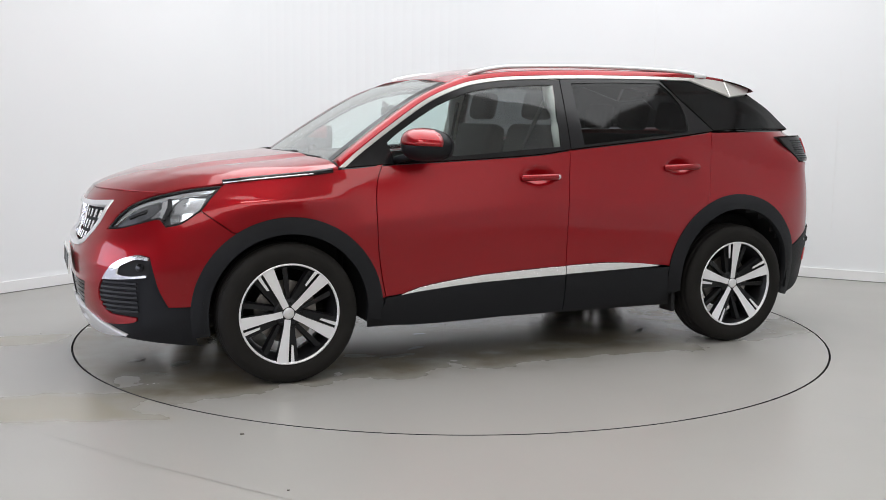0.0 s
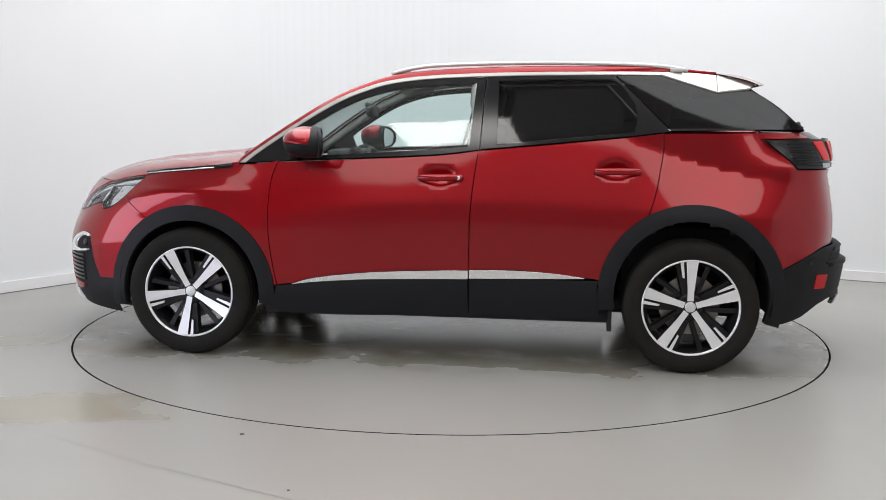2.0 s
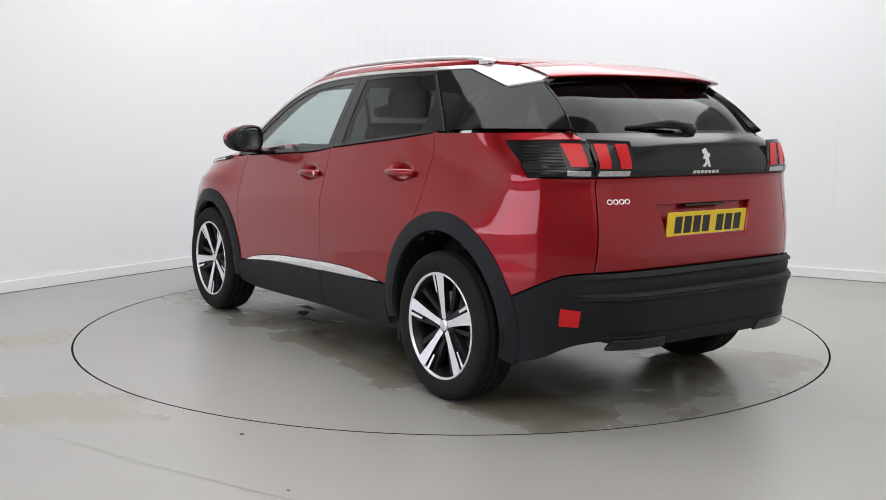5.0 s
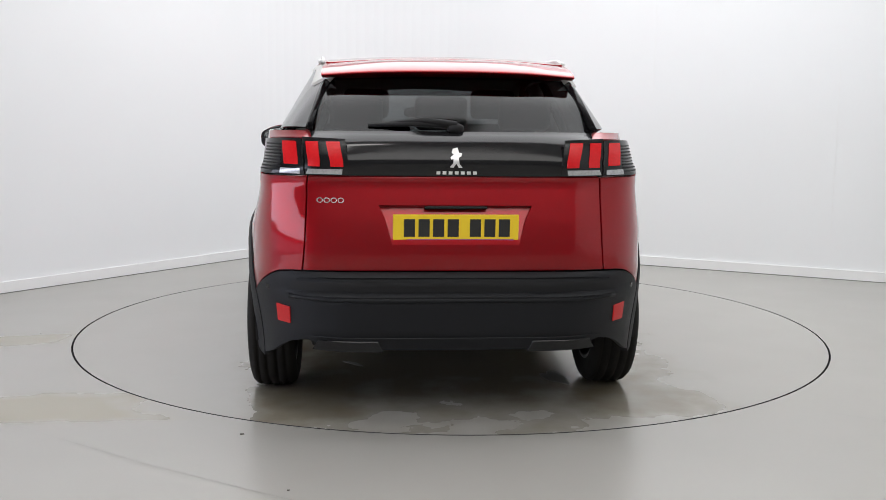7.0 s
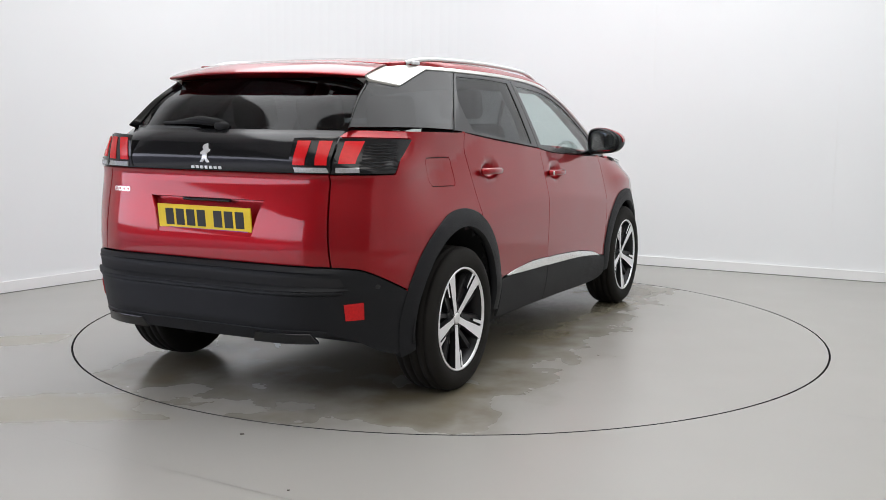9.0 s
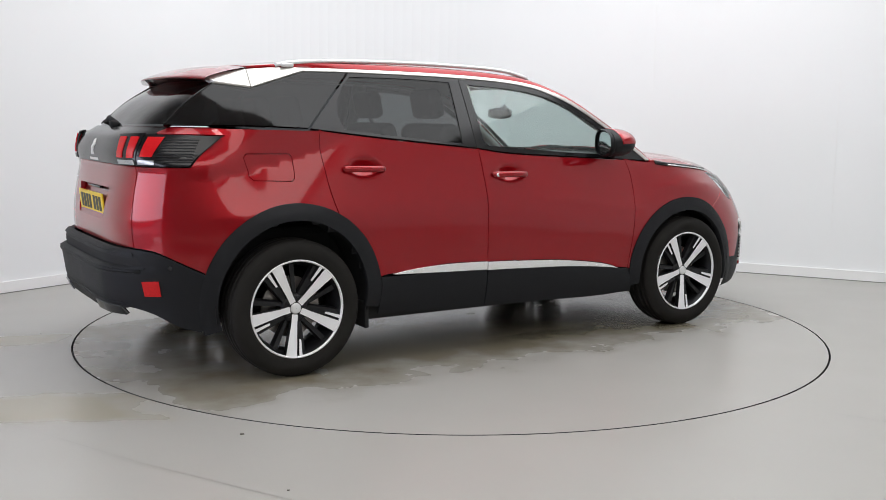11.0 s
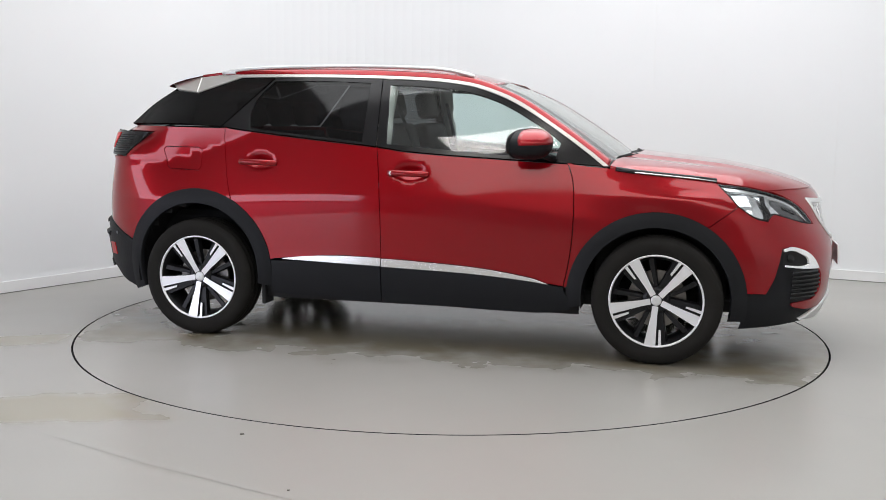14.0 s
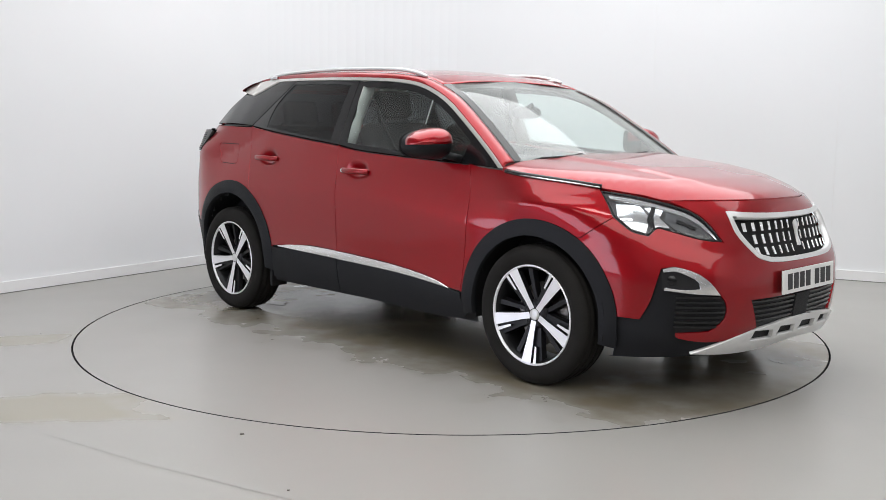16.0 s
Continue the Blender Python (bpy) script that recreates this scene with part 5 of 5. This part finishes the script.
for ob in doors:
    side = 1 if ob.data.vertices[0].co.y > 0 else -1
    front = ob.name.startswith("front")
    cx, cz = (-0.035, 0.990) if front else (-0.945, 1.035)
    y = wrap(cx, cz)[1]
    bar = [(cx + dx, side * (y + dy), cz + dz) for dx, dy, dz in ((-0.118, 0.004, 0.0), (-0.10, 0.020, 0.001), (-0.04, 0.034, 0.001), (0.03, 0.034, 0.0), (0.085, 0.022, -0.002), (0.112, 0.004, -0.003))]
    part("handle", tube(spline(bar, 4), [0.010] + [0.0135] * 19 + [0.010], 10, flat=1.25), RED, ob, "red door handle", True)
    if front:
        kx = cx - 0.098
        bm = lathe([(0.0005, 0.004), (0.010, 0.004), (0.012, 0.0)], 16)
        k = part("lock", bm, SATIN, ob, "round silver lock", True)
        k.matrix_basis = pose(kx, side * (y + 0.030), cz, 0, 0, 0 if side > 0 else 180)


def blob(cx, cy, cz, rx, ry, rz, p=2.6, nu=28, nv=18, keep=None):
    """A rounded block; keep picks the half that is kept."""
    bm = bmesh.new()
    f = lambda a: math.copysign(abs(a) ** (2 / p), a)
    rows = []
    for j in range(nv + 1):
        b = -math.pi / 2 + math.pi * j / nv
        rows.append([bm.verts.new((cx + rx * f(math.cos(b)) * f(math.cos(2 * math.pi * i / nu)), cy + ry * f(math.cos(b)) * f(math.sin(2 * math.pi * i / nu)), cz + rz * f(math.sin(b)))) for i in range(nu)])
    for a, b in zip(rows, rows[1:]):
        for i in range(nu):
            bm.faces.new((a[i], a[(i + 1) % nu], b[(i + 1) % nu], b[i]))
    bmesh.ops.remove_doubles(bm, verts=bm.verts, dist=1e-5)
    return bm


def mirror_shape(bm, side):
    """Draws the outer end of a mirror in and rakes it back."""
    for v in bm.verts:
        k = max(0.0, min(1.0, (v.co.y - 0.86) / 0.21))
        v.co.z = 1.155 + (v.co.z - 1.155) * (1 - (0.42 if v.co.z > 1.155 else 0.24) * k * k)
        v.co.z -= 0.06 * max(0, v.co.x - 0.70) if v.co.z > 1.16 else -0.10 * max(0, v.co.x - 0.68)
        v.co.x -= 0.22 * max(0, v.co.y - 0.97)
        v.co.y *= side


for side in (1, -1):
    mirror = tagged(new("door_mirror"), "door mirror with a red cap")
    mirror.parent = car
    for nm, mat, lab, up in (("cap", RED, "glossy red mirror cap", True), ("housing", PLASTIC, "black mirror housing", False)):
        k = 1.0 if up else 0.972
        bm = blob(0.655, 0.960, 1.165, 0.125 * k, 0.118 * k, 0.088 * k, 2.8)
        whole = lambda: bm.verts[:] + bm.edges[:] + bm.faces[:]
        if up:
            bmesh.ops.bisect_plane(bm, geom=whole(), plane_co=(0.655, 0.96, 1.160), plane_no=(-0.10, 0, 1), clear_inner=True)
            bmesh.ops.bisect_plane(bm, geom=whole(), plane_co=(0.640, 0.96, 1.16), plane_no=(1, 0, 0.15), clear_inner=True)
            bmesh.ops.solidify(bm, geom=bm.faces[:], thickness=0.003)
        else:
            bmesh.ops.bisect_plane(bm, geom=whole(), plane_co=(0.578, 0.96, 1.16), plane_no=(1, 0.16, 0), clear_inner=True)
        mirror_shape(bm, side)
        bmesh.ops.recalc_face_normals(bm, faces=bm.faces)
        part(nm, bm, mat, mirror, lab, True)
    for nm, mat, lab, x, ry, rz in (("mirror_face", MIRROR, "mirror glass", 0.594, 0.094, 0.071), ("mirror_back", DARK, "black mirror surround", 0.600, 0.112, 0.083)):
        bm = blob(x, 0.958, 1.163, 0.004, ry, rz, 4.0)
        for v in bm.verts:
            v.co.x -= 0.17 * (v.co.y - 0.96)
        mirror_shape(bm, side)
        bmesh.ops.recalc_face_normals(bm, faces=bm.faces)
        part(nm, bm, mat, mirror, lab, True)
    part("arm", tube([(0.76, side * 0.815, 1.085), (0.735, side * 0.86, 1.098), (0.70, side * 0.905, 1.112)], [0.026, 0.024, 0.028], 12, flat=0.8), PLASTIC, mirror, "black mirror arm", True)
    part("indicator", tube([(0.765, side * 0.93, 1.152), (0.748, side * 1.00, 1.158), (0.712, side * 1.045, 1.160)], 0.005, 8), PLATE_WHITE, mirror, "slim clear indicator", True)

# black band printed round the windscreen
for side in (1, -1):
    inn = [(p[0] + 0.012, p[1] - 0.045, p[2] + 0.006) for p in WS_E]
    edge_w = [(p[0] + 0.004, p[1] + 0.002, p[2] + 0.003) for p in WS_E]
    loft("screen_band", [edge_w, inn], GLOSS_BLACK, screen, "black band along the windscreen edge", 2, 6, 0.0, side)
for side in (1, -1):
    loft("cowl", [[(1.21, 0.0, 1.088), (1.20, 0.25, 1.086), (1.16, 0.5, 1.078), (1.085, 0.74, 1.058)], [(1.10, 0.0, 1.070), (1.09, 0.25, 1.066), (1.05, 0.5, 1.060), (1.0, 0.73, 1.045)]], DARK, car, "black plastic cowl", 2, 5, 0.0, side)
for y0, y1 in ((-0.60, 0.02), (0.05, 0.58)):
    curve = [(1.160 - 0.20 * y * y, y, 1.106 - 0.055 * y * y) for y in (y0, (y0 + y1) / 2, y1)]
    wp = part("wiper", tube(curve, 0.008, 6), DARK, car, "black windscreen wiper", True)
    part("wiper_arm", tube([(1.165 - 0.2 * ((y0 + y1) / 2) ** 2, (y0 + y1) / 2, 1.112), (1.185, y0 * 0.8 + 0.05, 1.102), (1.17 - 0.2 * y0 * y0, y0 * 0.95, 1.092)], 0.009, 6), DARK, wp, "", True)
rw = part("rear_wiper", tube([(-1.952, 0.36, 1.262), (-1.978, 0.15, 1.270), (-1.985, -0.02, 1.262)], [0.007, 0.011, 0.013], 8), DARK, gate, "black rear wiper", True)
part("wiper_hub", blob(-1.985, -0.005, 1.252, 0.025, 0.035, 0.020), DARK, rw, "", True)
part("wiper_arm", tube([(-1.990, -0.01, 1.266), (-1.980, 0.12, 1.284), (-1.955, 0.28, 1.270)], [0.016, 0.013, 0.006], 8), DARK, rw, "", True)
# mud flaps and tow eye cover
for x, side in ((-0.93, 1), (-0.93, -1)):
    part("mud_flap", box(bmesh.new(), x - 0.012, x + 0.012, side * 0.80 - 0.06, side * 0.80 + 0.06, 0.20, 0.34, 0.006), DARK, car, "black rubber mud flap")

# ---- cabin ----
def seat(x, y, wide, name, back=0.62):
    s = tagged(new(name), "dark cloth seat")
    s.parent = car
    s.matrix_basis = pose(x, y, 0)
    part("cushion", box(bmesh.new(), -0.25, 0.27, -wide / 2, wide / 2, 0.55, 0.71, 0.05, 3), CLOTH, s, "", True)
    part("backrest", box(bmesh.new(), -0.06, 0.07, -wide / 2, wide / 2, 0.0, back, 0.05, 3, pose(-0.25, 0, 0.66, 0, -14, 0)), CLOTH, s, "", True)
    for dy in ([0.0] if wide < 0.8 else [-0.42, 0.0, 0.42]):
        part("headrest", box(bmesh.new(), -0.045, 0.045, dy - 0.13, dy + 0.13, back + 0.03, back + 0.20, 0.035, 3, pose(-0.25, 0, 0.66, 0, -12, 0)), CLOTH, s, "", True)
    return s


seat(0.12, 0.37, 0.52, "front_seat")
seat(0.12, -0.37, 0.52, "front_seat")
seat(-0.80, 0.0, 1.28, "rear_bench", 0.56)
part("dashboard", box(bmesh.new(), 0.62, 1.16, -0.74, 0.74, 0.70, 1.045, 0.09, 4), DASH, car, "dark soft dashboard", True)
part("dash_hood", box(bmesh.new(), 0.60, 0.84, -0.60, -0.18, 1.03, 1.095, 0.03, 3), DASH, car, "instrument hood", True)
part("screen", box(bmesh.new(), 0.60, 0.625, -0.13, 0.10, 0.985, 1.115, 0.006), GLOSS_BLACK, car, "upright black touchscreen")
ring = [(0.54 + 0.055 * math.sin(a), -0.37 + 0.165 * math.cos(a), 0.955 + 0.145 * math.sin(a)) for a in [2 * math.pi * k / 28 for k in range(28)]]
sw = part("steering_wheel", tube(ring, 0.016, 8, True), DASH, car, "small black steering wheel", True)
part("wheel_boss", blob(0.555, -0.37, 0.95, 0.04, 0.07, 0.06), DASH, sw, "", True)
part("console", box(bmesh.new(), -0.25, 0.65, -0.11, 0.11, 0.45, 0.78, 0.04, 3), DASH, car, "dark centre console", True)
hm = part("cabin_mirror", blob(0.50, 0.0, 1.335, 0.025, 0.125, 0.036, 3.0), DASH, car, "cabin mirror", True)
part("mirror_stem", tube([(0.51, 0, 1.36), (0.545, 0, 1.382)], 0.014, 8), DASH, hm, "", True)
lin = lambda l: [(p[0], p[1] * 0.965, p[2] - 0.035) for p in l]
loft("headliner", [lin(INR), lin(row), lin(ROOF_C), lin(mir(row)), lin(mir(INR))], TRIM_GREY, car, "pale grey headliner", 4, 4)
for side in (1, -1):
    fr = [green(-0.215, z) for z in (1.13, 1.25, 1.37, 1.50)]
    part("pillar_trim", tube([(p[0], side * (p[1] - 0.05), p[2]) for p in fr], 0.045, 10, flat=1.0), TRIM_GREY, car, "pale grey pillar trim", True)
    part("belt", tube([(-0.20, side * 0.60, 1.40), (-0.10, side * 0.50, 1.10), (0.02, side * 0.30, 0.80)], 0.012, 6), CLOTH, car, "dark seat belt", True)
    ap = [(p[0] - 0.02, side * (p[1] - 0.035), p[2] - 0.012) for p in [((a[0] + b[0]) / 2, (a[1] + b[1]) / 2, (a[2] + b[2]) / 2) for a, b in zip(OUT3[:6], INNER[:6])]]
    part("pillar_trim", tube(ap, 0.026, 8), TRIM_GREY, car, "pale grey windscreen pillar trim", True)
    panel("door_card", outline([(0.80, 1.055), (0.04, 1.095), (-0.235, 1.125), (-0.82, 1.182), (-1.15, 1.222)], [(-1.15, 1.222), (-1.0, 0.75)], [(-1.0, 0.75), (0.75, 0.6), (0.80, 1.055)]), lambda u, v: (u, side_w(u, v) - 0.085, v), DASH, car, "dark inner door panel", side, 0.0, 0.08, 0.0, 0.03)
part("boot_cover", box(bmesh.new(), -1.85, -1.10, -0.62, 0.62, 1.02, 1.05, 0.01), DASH, car, "dark load cover")

# ---- marks on floor and walls ----
def strip_on_floor(name, pts, w, mat, label, parent):
    bm = bmesh.new()
    rows = []
    for i, p in enumerate(pts):
        a, b = Vector(pts[max(i - 1, 0)]), Vector(pts[min(i + 1, len(pts) - 1)])
        d = (b - a).normalized()
        o = Vector((-d.y, d.x)) * w / 2
        rows.append([bm.verts.new((*(Vector(p) + o), 0.0012)), bm.verts.new((*(Vector(p) - o), 0.0012))])
    for a, b in zip(rows, rows[1:]):
        bm.faces.new((a[0], a[1], b[1], b[0]))
    bmesh.ops.solidify(bm, geom=bm.faces[:], thickness=0.001)
    return part(name, bm, mat, parent, label)


JOINT = material("joint_grey", (0.36, 0.355, 0.33), 0.7, vary=0.3, vscale=6)
WALL_JOINT = material("wall_joint", (0.77, 0.77, 0.77), 0.8)
strip_on_floor("joint", [(-2.4, -1.85), (-1.71, -2.27), (-1.15, -2.64), (-0.67, -2.91), (-0.35, -3.08)], 0.0014, JOINT, "hairline floor joint", floor)
strip_on_floor("joint", [(1.73, -1.89), (2.6, -2.45)], 0.0022, JOINT, "hairline floor joint", floor)
GRIT = material("grit", (0.10, 0.09, 0.08), 0.8)
for k in range(14):
    a, r = random.uniform(0, 2 * math.pi), random.uniform(2.32, 3.9)
    s = random.uniform(0.002, 0.005)
    part("grit", box(bmesh.new(), r * math.cos(a) - s, r * math.cos(a) + s, -abs(r * math.sin(a)) - s, -abs(r * math.sin(a)) + s * random.random(), 0, s * 0.7), GRIT, floor, "speck of grit")
part("grit", box(bmesh.new(), -0.009, 0.009, -0.005, 0.005, 0, 0.003, 0.0, 2, pose(-0.85, -2.22 - 0.06, 0, 0, 0, 15)), GRIT, floor, "speck of grit")


WATER = material("shallow_water", (0.27, 0.26, 0.23), 0.04, spec=0.5)
rng = random.Random(5)


def puddle(x, y, rx, ry, turn):
    """A thin wet patch with an uneven edge on the deck."""
    bm = bmesh.new()
    ph = [rng.uniform(0, 6.28) for _ in range(3)]
    top = []
    for k in range(28):
        a = 2 * math.pi * k / 28
        w = 1 + 0.22 * math.sin(2 * a + ph[0]) + 0.16 * math.sin(3 * a + ph[1]) + 0.10 * math.sin(5 * a + ph[2])
        top.append(bm.verts.new((rx * w * math.cos(a), ry * w * math.sin(a), 0.0016)))
    bm.faces.new(top)
    low_ring = [bm.verts.new((v.co.x * 1.03, v.co.y * 1.03, 0.0)) for v in top]
    for k in range(28):
        bm.faces.new((top[k], low_ring[k], low_ring[(k + 1) % 28], top[(k + 1) % 28]))
    bmesh.ops.recalc_face_normals(bm, faces=bm.faces)
    part("puddle", bm, WATER, turntable, "shallow wet patch").matrix_basis = pose(x, y, 0, 0, 0, turn)


for args in ((-1.35, -0.42, 0.13, 0.05, 20), (-1.22, -0.70, 0.07, 0.03, 70), (0.62, 0.70, 0.10, 0.025, 5), (0.82, 0.62, 0.09, 0.03, -15), (0.45, 0.55, 0.05, 0.018, 30), (1.02, 0.50, 0.12, 0.03, 10),
             (0.30, 0.21, 0.03, 0.014, 0), (0.88, 0.23, 0.04, 0.016, 20), (1.75, 0.45, 0.07, 0.03, 50), (1.95, 0.30, 0.05, 0.02, 10), (1.90, 0.62, 0.06, 0.02, -30), (1.30, 0.62, 0.08, 0.02, 0), (-1.02, 0.60, 0.06, 0.02, 40)):
    puddle(*args)


def wall_joint(x, z0, z1):
    """A hairline panel joint on the wall right of the bend."""
    d = Vector((1.82, -0.885)).normalized()
    p = Vector((1.76, 2.704)) + d * ((x - 1.76) / d.x) + Vector((-0.885, -1.82)).normalized() * 0.0015
    bm = box(bmesh.new(), -0.0013, 0.0013, -0.0012, 0.0012, z0, z1)
    j = part("joint", bm, WALL_JOINT, bpy.data.objects["wall_booth"], "hairline wall joint")
    j.matrix_basis = pose(p.x, p.y, 0, 0, 0, math.degrees(math.atan2(d.y, d.x)))


wall_joint(1.78, 1.55, 3.6)
wall_joint(3.16, 0.34, 1.76)

# ---- yard beyond the open doorway ----
TARMAC = material("worn_tarmac", (0.15, 0.15, 0.16), 0.95, spec=0.1, bump=0.3, scale=80, vary=0.25, vscale=0.5)
KERB = material("pale_concrete", (0.42, 0.42, 0.41), 0.8, vary=0.15, vscale=4)
bm = box(bmesh.new(), -60, w0.x - 0.125, -40, 30, 0.002, 0.006)
yard = tagged(part("yard", bm, TARMAC), "pale worn tarmac yard outside the doorway", "yard", kind="structure")
bm = box(bmesh.new(), -9.6, -9.45, -30, 20, 0.006, 0.016)
part("yard_line", bm, KERB, yard, "pale line across the tarmac")
# added out of view: draws the dark line below the sky in the paint
bm = box(bmesh.new(), -17.3, -17.0, -40, 30, 0.0, 0.5, 0.03)
tagged(part("reflection_line", bm, DARK), "unseen low dark wall added for a dark line in reflections", "low wall", kind="structure")


def motions():
    walk(turntable, [(t, pose(0, 0, 0, 0, 0, a)) for t, a in TURN])
    walk(car, [(t, pose(0, 0, 0, 0, 0, a) @ pose(CAR_X, CAR_Y, 0)) for t, a in TURN])


motions()
